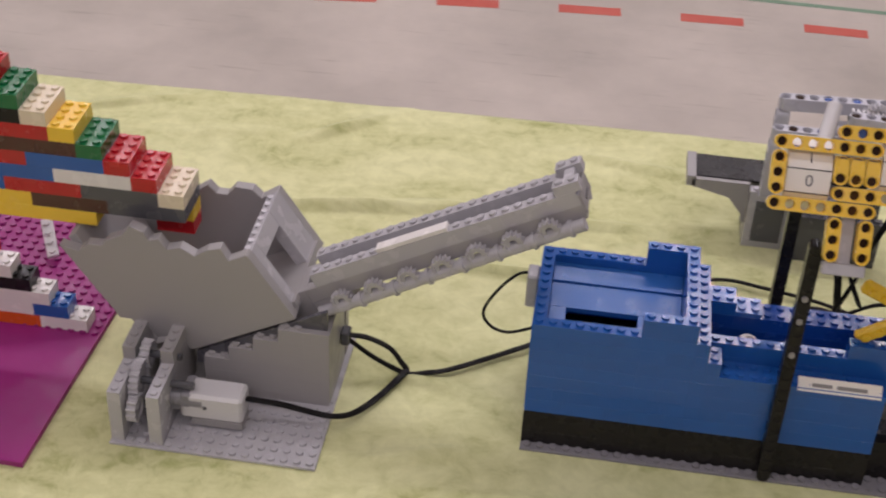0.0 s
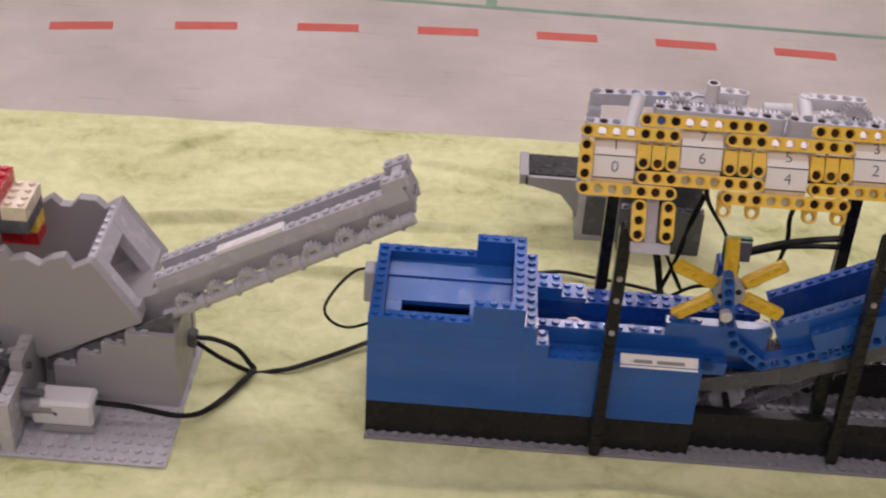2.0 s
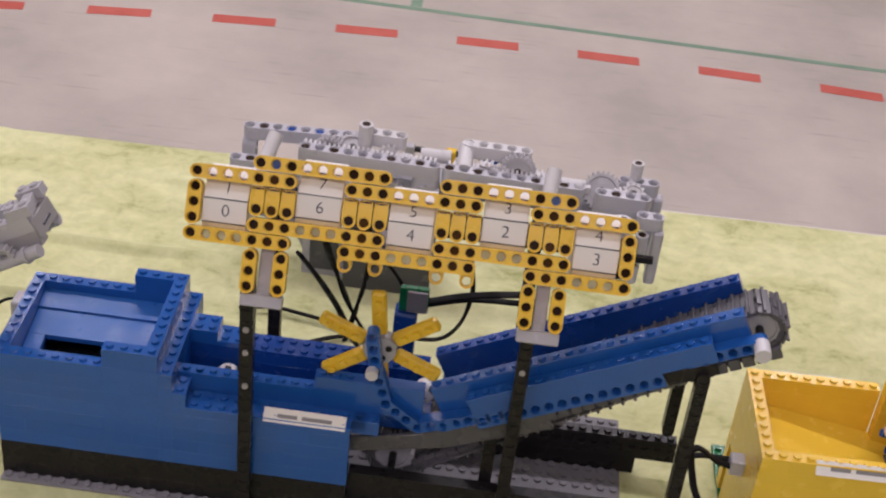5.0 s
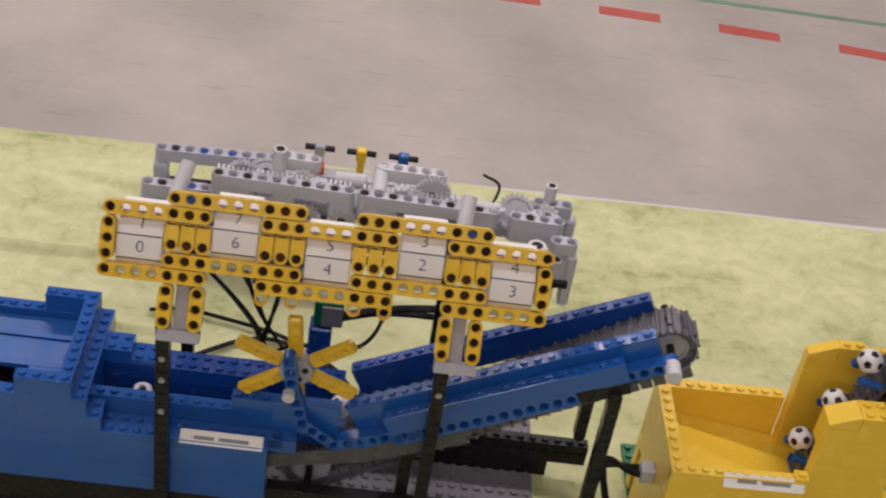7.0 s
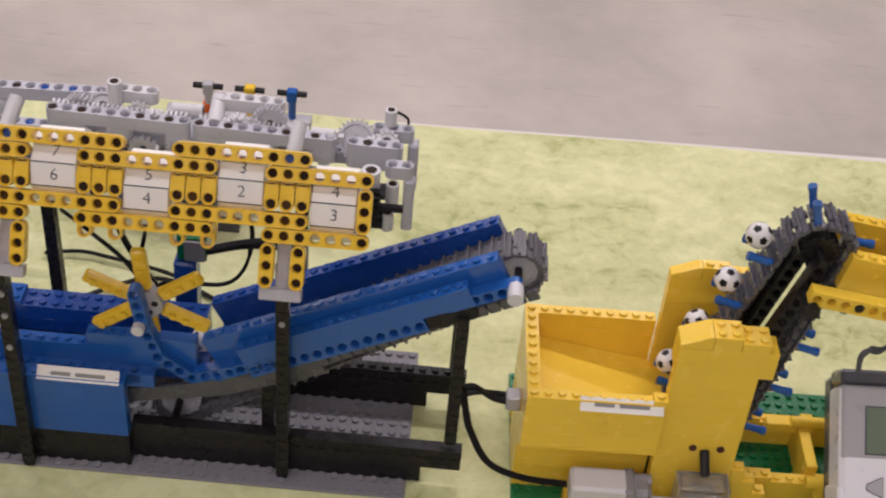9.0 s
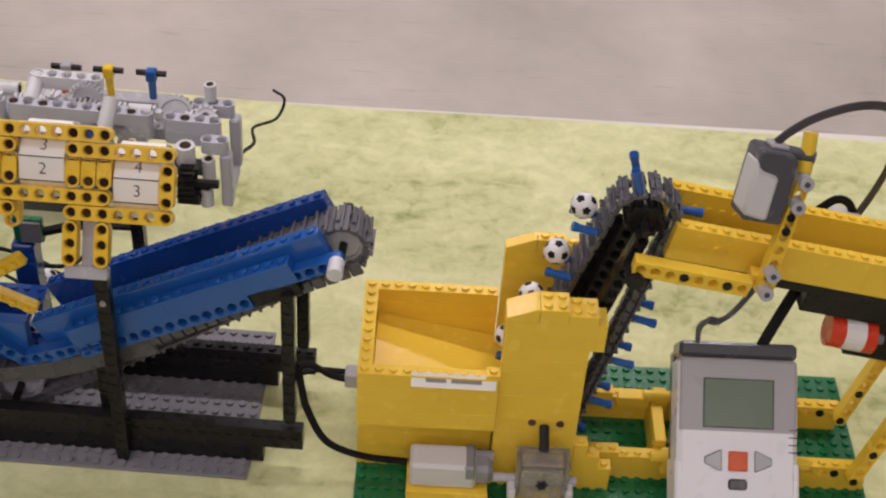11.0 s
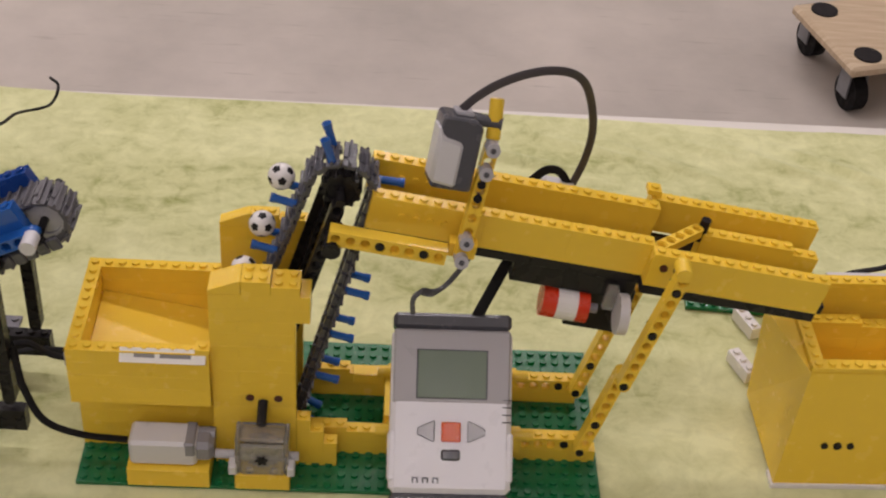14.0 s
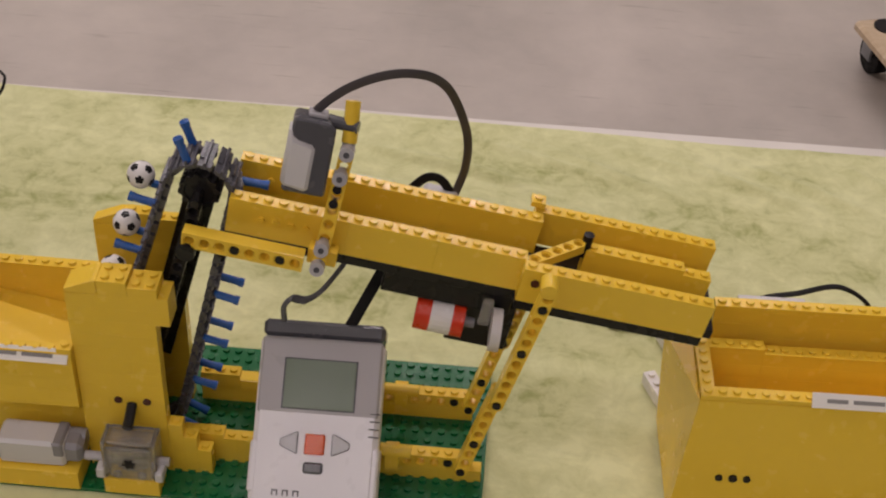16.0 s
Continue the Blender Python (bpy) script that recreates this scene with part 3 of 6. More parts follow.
# front block beside the hopper
wall(blue, 13 * S, 0, Z0, 13, 4, BLUE, seed=11, studs=False)
wall(blue, 13 * S, 0, Z0 + 4 * 0.0096, 13, 1, BLUE, h=2, seed=12)
wall(blue, 13 * S, S, Z0 + 4 * 0.0096, 14, 1, BLUE, h=2, seed=13)
wall(blue, 13 * S, 2 * S, Z0 + 3 * 0.0096, 10, 3, BLUE, seed=15)
brick(blue, 23 * S, 2 * S, 0.0723, 3, 1, 7, BLUE)
brick(blue, 26 * S, 2 * S, 0.0723, 5, 1, 7, BLUE, False)
# darker blue stands in for the shadow strip under the block
brick(blue, 23 * S, 3 * S, 0.0563, 8, 1, 5, DARKSHADEBLUE, False)
brick(blue, 13 * S, 0, Z0 + 4 * 0.0096 + 2 * P, 1, 2, 3, BLUE)
brick(blue, 13 * S, 2 * S, Z0 + 5 * 0.0096, 2, 1, 3, BLUE)
brick(blue, 26 * S, S, Z0 + 4 * 0.0096 - P, 2, 1, 3, BLUE)
# far trough wall, two studs deep, its inner shade put into the darker blue
wall(blue, 13 * S, 6 * S, Z0 + 4 * 0.0096 - P, 18, 2, DARKSHADEBLUE, width=2, seed=16)
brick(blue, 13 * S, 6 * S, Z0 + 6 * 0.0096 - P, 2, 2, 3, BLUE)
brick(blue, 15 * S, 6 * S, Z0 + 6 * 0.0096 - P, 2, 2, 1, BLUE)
# trough floor coloured dark for the shade between the walls
part("trough_floor", box(0.104, 0.252, 0.0242, 0.0478, 0.058, 0.062), DARKSHADEBLUE, blue)
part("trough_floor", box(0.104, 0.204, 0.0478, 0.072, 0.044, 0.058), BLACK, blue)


def name_label(parent, m, w=0.048, h=0.0085):
    bm = box(0, w, -0.0004, 0.0004, 0, h, 0.0001)
    lab = part("name_label", bm, PAPER, parent, "white paper name label", at=m)
    bm = bmesh.new()
    add_box(bm, w * 0.17, w * 0.41, -0.0006, -0.00045, h * 0.36, h * 0.62)
    add_box(bm, w * 0.47, w * 0.83, -0.0006, -0.00045, h * 0.36, h * 0.62)
    part("lettering", bm, FAINTINK, lab)
    return lab


name_label(blue, Matrix.Translation((0.1572, -0.0006, 0.0705)) @ Matrix.Rotation(radians(-42), 4, "X"))

# black rails, the upper course reaching past the plate; the far rail has a holed, studded top course
for y in (0.008, 0.072):
    for x0, n in ((26, 12), (38, 10)):
        brick(blue, x0 * S + 0.0002, y, ZB, n, 1, 4, BLACK, False)
    for x0, n in ((26, 10), (36, 15)):
        brick(blue, x0 * S + 0.0002, y, ZB + 0.0128, n, 1, 5 if y < 0.05 and x0 < 30 else 2, BLACK, False)
    if y < 0.05:
        piece("holed_brick", holed_brick_mesh(15, BLACK, False), blue, T(36 * S + 0.0042, y + 0.004, ZB + 0.024))
        part("rail_core", box(36 * S + 0.001, 51 * S - 0.002, y + 0.0007, y + 0.0070, ZB + 0.0195, ZB + 0.0285, 0), BLACK, blue)
    else:
        for x0, n in ((26, 14), (40, 11)):
            piece("holed_brick", holed_brick_mesh(n, BLACK), blue, T(x0 * S + 0.0042, y + 0.004, ZB + 0.024))
        part("rail_core", box(26 * S + 0.001, 51 * S - 0.002, y + 0.0010, y + 0.0070, ZB + 0.0195, ZB + 0.0285, 0), BLACK, blue)

# posts
def post(x, y, z0, z1):
    n = int(round((z1 - z0) / S)) + 1
    pst = beam_between(blue, (x, y, z0), (x, y, z1), n, BLACK, up=(0, -1, 0), name="post")
    part("post_core", box(-0.002, (n - 1) * S + 0.002, -0.0034, 0.0034, -0.003, 0.003, 0), BLACK, pst)


post(0.148, -0.0045, 0.006, 0.176)
post(0.148, 0.0845, 0.006, 0.176)
post(0.3005, 0.0035, 0.006, 0.176)
post(0.2895, 0.0205, 0.006, 0.085)
post(0.3005, 0.0845, 0.006, 0.176)
post(0.4005, 0.0120, 0.040, 0.138)
post(0.4005, 0.0760, 0.040, 0.138)
for x, y, z in ((0.148, -0.0092, 0.102), (0.148, -0.0092, 0.126), (0.148, -0.0092, 0.142), (0.3005, -0.0012, 0.131)):
    peg_between(blue, (x, y, z), (x, y + 0.0032, z), MGRAY, 0.0018)

# rising conveyor
ang = radians(26.5)
CV = Matrix.Translation((0.25, 0, 0.095)) @ Matrix.Rotation(-ang, 4, "Y")
# far rail coloured darker than the near one, for its shaded inner face
for y, mm in ((0.019, BLUE), (0.051, DARKSHADEBLUE)):
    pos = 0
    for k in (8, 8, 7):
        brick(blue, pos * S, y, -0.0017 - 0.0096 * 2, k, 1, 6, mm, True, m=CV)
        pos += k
pos = 2.5
for k in (8, 10):
    brick(blue, pos * S, 0.0107, -0.0072 - 0.0017 - 0.0128, k, 1, 4, BLUE, True, m=CV)
    piece("holed_brick", holed_brick_mesh(k if pos < 3 else 6, BLUE), blue, CV @ T(pos * S + 0.004, 0.0147, -0.0072 - 0.0017 - 0.0128 - 0.0048))
    pos += k
part("post_bracket", box(0.1330, 0.1620, 0.0109, 0.0185, -0.0315, -0.0220), BLACK, blue, at=CV)
for y in (0.0147, 0.0553):
    piece("beam", beam_mesh(6 if y < 0.03 else 5, BLUE), blue, CV @ T(0.1485, y, -0.0190))
    piece("beam", beam_mesh(6, BLUE), blue, CV @ T(0.0, y, -0.0235))


def tread(parent, m, w, mat, name="tread"):
    key = ("tread", round(w, 4), mat.name)
    if key not in MESHES:
        bm = bmesh.new()
        add_box(bm, -0.0036, 0.0036, -w / 2, w / 2, 0, 0.0014, 0.0002)
        for s in (-1, 1):
            add_box(bm, -0.0022, 0.0042, s * w * 0.28 - 0.002, s * w * 0.28 + 0.002, -0.0028, 0.0003)
        add_box(bm, -0.0008, 0.0008, -w / 2, w / 2, 0.0014, 0.0034, 0.0002)
        add_box(bm, -0.0036, -0.0014, -w * 0.2, w * 0.2, 0.0014, 0.0026)
        MESHES[key] = mesh_from("tread", bm, mat)
    return piece(name, MESHES[key], parent, m)


def loop_poses(a, b, r, pitch, r0=None):
    """Poses round a belt loop between the axles a and b (x, z), r wide at b and r0 at a: x along the run, z outwards."""
    a, b = Vector(a), Vector(b)
    d = (b - a)
    ln = d.length
    d.normalize()
    n = Vector((-d[1], d[0]))
    r0 = r0 or r
    total = 2 * ln + math.pi * (r + r0)
    count = int(total / pitch)
    out = []
    for i in range(count):
        s = i * total / count
        if s < ln:
            p, o = a + d * s + n * (r0 + (r - r0) * s / ln), n
        elif s < ln + math.pi * r:
            t = (s - ln) / r
            o = n * math.cos(t) + d * math.sin(t)
            p = b + o * r
        elif s < 2 * ln + math.pi * r:
            q = s - ln - math.pi * r
            p, o = b - d * q - n * (r + (r0 - r) * q / ln), -n
        else:
            t = (s - 2 * ln - math.pi * r) / r0
            o = -n * math.cos(t) - d * math.sin(t)
            p = a + o * r0
        x = Vector((o[1], 0, -o[0]))
        z = Vector((o[0], 0, o[1]))
        y = z.cross(x)
        out.append(Matrix.Translation((p[0], 0, p[1])) @ Matrix((x, y, z)).transposed().to_4x4())
    return out


CVC, CVS = math.cos(ang), math.sin(ang)


def cvp(u, n):
    return (0.25 + u * CVC - n * CVS, 0.095 + u * CVS + n * CVC)


TREADGRAY = plastic("tread_gray_plastic", rgb("656367"), vary=0.15, rough=0.35)
for m in loop_poses(cvp(-0.046, -0.0530), cvp(0.1880, -0.0235), 0.0135, 0.0078):
    tread(blue, T(0, 0.039, 0) @ m, 0.022, TREADGRAY)
for u in (-0.046, 0.1880):
    x, z = cvp(u, -0.0235 if u > 0 else -0.0530)
    part("sprocket", gear_bm(0.0120, 12, 0.014), LGRAY, blue, at=Matrix.Translation((x, 0.046, z)) @ Matrix.Rotation(radians(90), 4, "X"))
    bm = bmesh.new()
    rod(bm, (x, 0.012, z), (x, 0.068, z), 0.0024, 10)
    part("axle", bm, BLACK, blue)
x, z = cvp(0.1885, -0.0190)
bm = bmesh.new()
rod(bm, (x, 0.002, z), (x, 0.013, z), 0.0045, 14)
part("bush", bm, PGRAY, blue, smooth=True)

GUARD = [(0.2025, 0.0508), (0.2450, 0.0605), (0.3002, 0.0810), (0.3180, 0.0905), (0.3250, 0.0795), (0.2632, 0.0531), (0.2025, 0.0400)]
part("belt_guard", extrude_xz(GUARD, 0.016, 0.0185, 0.0003), LIFTGRAY, blue)
# edges of the returning belt, seen below the near rail
for k in range(19):
    u = 0.0535 + 0.0078 * k
    part("tread_edge", box(-0.0034, 0.0034, 0.0162, 0.0186, -0.0050, 0.0040 if u < 0.14 else 0.0028, 0.0006), LIFTGRAY, blue, at=CV @ T(u, 0, -0.0378 + (u - 0.03) * 0.05))
# paddle wheel
wheel = part("paddle_wheel", bmesh.new(), LEMON, blue, "yellow paddle wheel")
bm = bmesh.new()
add_cyl(bm, 0.0095, 0.008, Matrix.Translation((0.2195, 0.028, 0.117)) @ Matrix.Rotation(radians(90), 4, "X"), 20)
part("hub", bm, LGRAY, wheel, "gray round hub")
for i in range(6):
    a = radians(95 + 60 * i)
    d = Vector((math.cos(a), 0, math.sin(a)))
    o = Vector((0.2195, 0.024, 0.117))
    side = Vector((-d.z, 0, d.x))
    at = Matrix.Translation(o) @ Matrix((d, Vector((0, 1, 0)), -side if side.cross(d).y < 0 else side)).transposed().to_4x4()
    paddle = part("paddle", box(0.0098, 0.0385, -0.0029, 0.0029, -0.0042, 0.0042, 0.0013), LEMON, wheel, at=at)
    for x in (0.0145, 0.0225, 0.0305):
        bm = bmesh.new()
        add_cyl(bm, 0.0021, 0.0018, Matrix.Translation((x + 0.002, -0.0030, 0)) @ Matrix.Rotation(radians(90), 4, "X"), 12)
        part("boss", bm, LEMON, paddle)
bm = bmesh.new()
for a in (20, 110, 200, 290):
    rod(bm, (0.2195 + 0.0055 * math.cos(radians(a)), 0.0195, 0.117 + 0.0055 * math.sin(radians(a))), (0.2195 + 0.0055 * math.cos(radians(a)), 0.0205, 0.117 + 0.0055 * math.sin(radians(a))), 0.002, 10)
part("hub_hole", bm, BLACK, wheel)
ARM = ((0.2155, 0.1325), (0.2190, 0.1088), (0.2262, 0.0858), (0.2462, 0.0705), (0.2675, 0.0785))
for k, (a, b) in enumerate(zip(ARM, ARM[1:])):
    y = 0.0142 + 0.0004 * (k % 2)
    beam_between(blue, (a[0], y, a[1]), (b[0], y, b[1]), 4, BLUE, name="wheel_arm")
bm = bmesh.new()
rod(bm, (0.2172, 0.0055, 0.1095), (0.2172, 0.0102, 0.1095), 0.0036, 14)
part("bush", bm, PGRAY, blue)

# number board
DB = Matrix.Translation((0.1196, -0.0146, 0.2068)) @ Matrix.Rotation(radians(-30.5), 4, "X")


def dbeam(u, v, n, along="u", mat=LEMON, depth=0.0, name="beam"):
    m = DB @ T(u * S, depth, v * S)
    if along == "v":
        m = m @ Matrix.Rotation(radians(-90), 4, "Y")
    return piece(name, beam_mesh(n, mat), board, m)


board = thing("number_board", "yellow beam counter board with five white number drums", "counter", T(0, 0, 0))
for u, v, n in ((0, 4, 7), (4, 5, 9), (10, 4, 9), (16, 5, 9), (22, 4, 7), (0, 0, 7), (4, 1, 9), (10, 0, 9), (16, 1, 9), (22, 0, 7)):
    dbeam(u, v, n)
for u in (0, 28):
    dbeam(u, 1, 3, "v")
for u in (4, 6, 22, 24):
    dbeam(u, -3, 3, "v")
for u in (10, 12, 16, 18):
    dbeam(u, -0.95, 2, "v", depth=0.008)
for c0 in (4, 10, 16, 22):
    for k in range(3):
        dbeam(c0 + k, 2, 2, "v", depth=0.0015, name="connector")
        bm = bmesh.new()
        add_box(bm, -0.0036, 0.0036, -0.003, 0.003, 0.0045, 0.0115, 0.0005)
        part("connector", bm, LEMON, board, at=DB @ T((c0 + k) * S, 0.001, 2 * S))
        bm = bmesh.new()
        add_box(bm, -0.0030, 0.0030, -0.0024, -0.0016, 0.0102, 0.0112, 0.0)
        part("slot", bm, BROWN, board, at=DB @ T((c0 + k) * S, 0.0, 2 * S))
RX = Matrix.Rotation(radians(-90), 4, "X")
for c0 in (4, 10, 16, 22):
    for k in (0, 1, 2):
        for v in (0, 1, 2, 4, 5):
            # most middle holes are open; brown pegs stand in for their shaded insides
            mat = PINDARK if k != 1 else HOLESHADE
            if (c0, k, v) in ((4, 1, 5), (22, 1, 5)):
                mat = DARKSHADEBLUE
            peg(board, DB @ T((c0 + k) * S, -0.0005, v * S) @ RX, mat)
for u in (0, 28):
    for v in range(5):
        peg(board, DB @ T(u * S, 0.0005, v * S) @ RX, PINDARK)
for u in (4, 6, 22, 24):
    for v in (-1, -2, -3):
        peg(board, DB @ T(u * S, 0.0005, v * S) @ RX, PINDARK)
DIGITS = {d: text_mesh(d, 0.0090) for d in "01234567"}
for u, v, top, low in ((2, 2, "1", "0"), (8, 3, "7", "6"), (14, 2, "5", "4"), (20, 3, "3", "2"), (26, 2, "4", "3")):
    R, facets = 0.0205, 10
    bm = bmesh.new()
    q = bmesh.new()
    bmesh.ops.create_cone(q, cap_ends=True, segments=facets, radius1=R, radius2=R, depth=0.0232)
    bmesh.ops.bevel(q, geom=q.edges[:], offset=0.0004, segments=1, affect="EDGES", profile=0.5)
    merge(bm, q)
    # the seam between the two front faces lies a little above the middle
    lift = radians(8)
    M = DB @ T(u * S, 0.0185, v * S) @ Matrix.Rotation(-lift, 4, "X") @ Matrix.Rotation(radians(90), 4, "Y") @ Matrix.Rotation(radians(-72), 4, "Z")
    drum = part("number_drum", bm, PAPER, board, "white number drum", at=M)
    bm = bmesh.new()
    F = DB @ T(u * S, 0.0185, v * S) @ Matrix.Rotation(-lift, 4, "X")
    ap = R * math.cos(math.pi / facets)
    for k in (-1, 0, 1):
        a = radians(36 * k)
        y, z = -R * math.cos(a), R * math.sin(a)
        add_box(bm, -0.0114, 0.0114, y - 0.0001, y + 0.0003, z - 0.0003, z + 0.0003, 0, F)
    part("seam_line", bm, INK, board)
    for d, k in ((top, 0.5), (low, -0.5)):
        a = radians(36 * k)
        G = F @ Matrix.Rotation(-a, 4, "X") @ T(0.0005, -ap - 0.0002, 0) @ Matrix.Rotation(radians(90), 4, "X")
        ob = piece("digit", DIGITS[d], board, G, "black printed digit")

# gray gear frame behind the board
def gbeam(a, b, n, up=(0, 0, 1), mat=None):
    return beam_between(board, a, b, n, mat or COOLGRAY, up=up)


def rail_z(x):
    """Height of the front rail's middle, which dips a little to one end."""
    return 0.2172 - 0.0236 * (x - 0.163)


for x0, n in ((0.1655, 10), (0.2460, 10)):
    x1 = x0 + n * S
    gbeam((x0, 0.061, rail_z(x0)), (x1, 0.061, rail_z(x1)), n)
    for k, c in ((0, 3), (4, 2), (8, 2)):
        x = x0 + k * S
        gbeam((x, 0.061, rail_z(x) - 0.0079), (x + c * S, 0.061, rail_z(x + c * S) - 0.0079), c)
    for k in (6, 8, 0, 2):
        if k < n:
            x = x0 + k * S
            peg(board, T(x, 0.061, rail_z(x) + 0.0009), PINDARK, 0.0024, 0.0026)
for x0, x1 in ((0.1640, 0.2400), (0.2450, 0.3250)):
    bm = bmesh.new()
    for k in range(int((x1 - x0) / 0.0027)):
        x = x0 + 0.0027 * k
        add_box(bm, x, x + 0.0013, 0.0655, 0.0690, 0.0010 + rail_z(x), 0.0036 + rail_z(x))
    add_box(bm, x0, x1, 0.0655, 0.0690, rail_z(x1) - 0.0030, rail_z(x1) + 0.0010)
    part("gear_rack", bm, PGRAY, board)
gbeam((0.3310, 0.061, 0.2122), (0.3550, 0.061, 0.2116), 4)
gbeam((0.3310, 0.061, 0.2043), (0.3550, 0.061, 0.2037), 4)
peg(board, T(0.3390, 0.061, 0.2131), PINDARK, 0.0024, 0.0026)
# open arms at one end
gbeam((0.1295, 0.0880, 0.2100), (0.1900, 0.0880, 0.2120), 9)
gbeam((0.1260, 0.0660, 0.2015), (0.1580, 0.0660, 0.2015), 5)
gbeam((0.1295, 0.0880, 0.1780), (0.1295, 0.0880, 0.2020), 4, up=(-1, 0, 0))
gbeam((0.1260, 0.0660, 0.1620), (0.1260, 0.0660, 0.1935), 5, up=(-1, 0, 0))
for x, y, z in ((0.1375, 0.088, 0.2112), (0.1535, 0.088, 0.2117), (0.1695, 0.088, 0.2122), (0.1340, 0.066, 0.2026), (0.1500, 0.066, 0.2026)):
    peg(board, T(x, y, z), DARKSHADEBLUE if x > 0.14 else PINDARK, 0.0024, 0.0026)
# side frame at the other end
gbeam((0.3440, 0.0760, 0.2130), (0.3640, 0.0760, 0.2130), 3)
gbeam((0.3540, 0.0450, 0.2108), (0.3640, 0.0450, 0.2108), 2)
part("side_panel", box(0.3608, 0.3668, 0.0715, 0.0800, 0.1760, 0.2086, 0.0012), COOLGRAY, board)
part("side_panel", box(0.3608, 0.3668, 0.0405, 0.0490, 0.1720, 0.2064, 0.0012), COOLGRAY, board)
part("side_panel", box(0.3620, 0.3660, 0.0492, 0.0713, 0.1720, 0.1790, 0.0008), COOLGRAY, board)
for a3, b3, r3 in (((0.1445, 0.026, 0.213), (0.151, 0.050, 0.2325), 0.0042), ((0.300, 0.026, 0.213), (0.303, 0.050, 0.2325), 0.0042),
                   ((0.1972, 0.074, 0.2130), (0.1972, 0.074, 0.2320), 0.0040), ((0.3500, 0.079, 0.2165), (0.3500, 0.079, 0.2265), 0.0034),
                   ((0.3430, 0.040, 0.2020), (0.3430, 0.040, 0.2130), 0.0052), ((0.3530, 0.040, 0.1740), (0.3530, 0.040, 0.1850), 0.0038), ((0.3550, 0.040, 0.1880), (0.3550, 0.040, 0.2050), 0.0036),
                   ((0.2290, 0.073, 0.2175), (0.2460, 0.073, 0.2180), 0.0040), ((0.2540, 0.064, 0.2165), (0.2540, 0.082, 0.2215), 0.0045), ((0.3085, 0.066, 0.2140), (0.3200, 0.066, 0.2140), 0.0042)):
    tube = peg_between(board, a3, b3, PGRAY, r3, "tube")
    ln = (Vector(b3) - Vector(a3)).length
    peg(tube, T(0, 0, ln - 0.0012), PINDARK, r3 * 0.62, 0.0014, "tube_hole")
for x, y, z, r, t, turn, mat in ((0.1781, 0.0720, 0.2150, 0.0080, 20, 84, LGRAY), (0.1905, 0.0710, 0.2150, 0.0085, 18, 20, LGRAY), (0.2837, 0.0730, 0.2155, 0.0098, 24, 78, LGRAY), (0.2110, 0.0710, 0.2150, 0.0060, 12, 60, PGRAY),
                                (0.2664, 0.0700, 0.2150, 0.0062, 12, 90, PGRAY), (0.2200, 0.0690, 0.2145, 0.0058, 12, 100, PGRAY), (0.3318, 0.0730, 0.2080, 0.0108, 24, 48, LGRAY), (0.3490, 0.0690, 0.2100, 0.0062, 12, 30, PGRAY),
                                (0.2740, 0.0690, 0.2135, 0.0055, 12, 60, PGRAY), (0.2960, 0.0700, 0.2120, 0.0070, 14, 90, PGRAY), (0.2020, 0.0700, 0.2130, 0.0060, 12, 90, PGRAY), (0.3420, 0.0690, 0.2090, 0.0060, 12, 90, PGRAY)):
    gear = part("gear", gear_bm(r, t, 0.0052), mat, board, at=Matrix.Translation((x, y, z)) @ Matrix.Rotation(radians(turn), 4, "X"))
    peg(gear, T(0, 0, 0.0005), DGRAY, 0.0018, 0.0030, "axle_end")
for x0, x1, y, z in ((0.1985, 0.2195, 0.0790, 0.2212), (0.2530, 0.2905, 0.0800, 0.2212)):
    n = int((x1 - x0) / S) + 1
    gbeam((x0 + 0.002, y, z), (x1, y, z - 0.0004), n, mat=PGRAY)
for x in (0.17, 0.19, 0.215, 0.235, 0.255, 0.285, 0.31):
    part("gear", gear_bm(0.0075, 12, 0.004), LGRAY, board, at=Matrix.Translation((x, 0.060, 0.2000)) @ Matrix.Rotation(radians(90), 4, "X"))
part("gear_floor", box(0.160, 0.352, 0.0655, 0.0840, 0.1960, 0.2040, 0.0006), COOLGRAY, board)
part("gear_floor", box(0.140, 0.352, 0.0460, 0.0565, 0.1880, 0.1925, 0.0006), DGRAY, board)
bm = bmesh.new()
rod(bm, (0.13, 0.03, 0.196), (0.362, 0.03, 0.196), 0.0024, 8)
part("axle", bm, BLACK, board)
part("gear", gear_bm(0.0080, 14, 0.008), BLACK, board, at=Matrix.Translation((0.3410, 0.032, 0.196)) @ Matrix.Rotation(radians(90), 4, "Y"))
part("gear", gear_bm(0.0050, 10, 0.012), BLACK, board, at=Matrix.Translation((0.3390, 0.034, 0.185)) @ Matrix.Rotation(radians(90), 4, "Y"))
# brackets under the board that stand on the posts
for u in (4, 22):
    bm = bmesh.new()
    add_box(bm, u * S - 0.003, (u + 2) * S + 0.003, -0.001, 0.006, -4.3 * S, -3.5 * S, 0.0005, DB)
    add_box(bm, (u + 1) * S - 0.0035, (u + 1) * S + 0.0035, 0.004, 0.009, -4 * S, 0, 0.0005, DB)
    part("bracket", bm, LGRAY, board)

# control box behind the board, with three lever switches
box_thing = thing("control_box", "gray brick stand with a black tiled ramp and three lever switches", "toy machine", T(0, 0, 0))
wall(box_thing, 0.140, 0.243, 0.0003, 4, 5, LGRAY, seed=40)
part("panel", box(0.1455, 0.1665, 0.2418, 0.2428, 0.006, 0.041), DGRAY, box_thing)
wall(box_thing, 0.172, 0.232, 0.0003, 8, 4, DGRAY, seed=42)
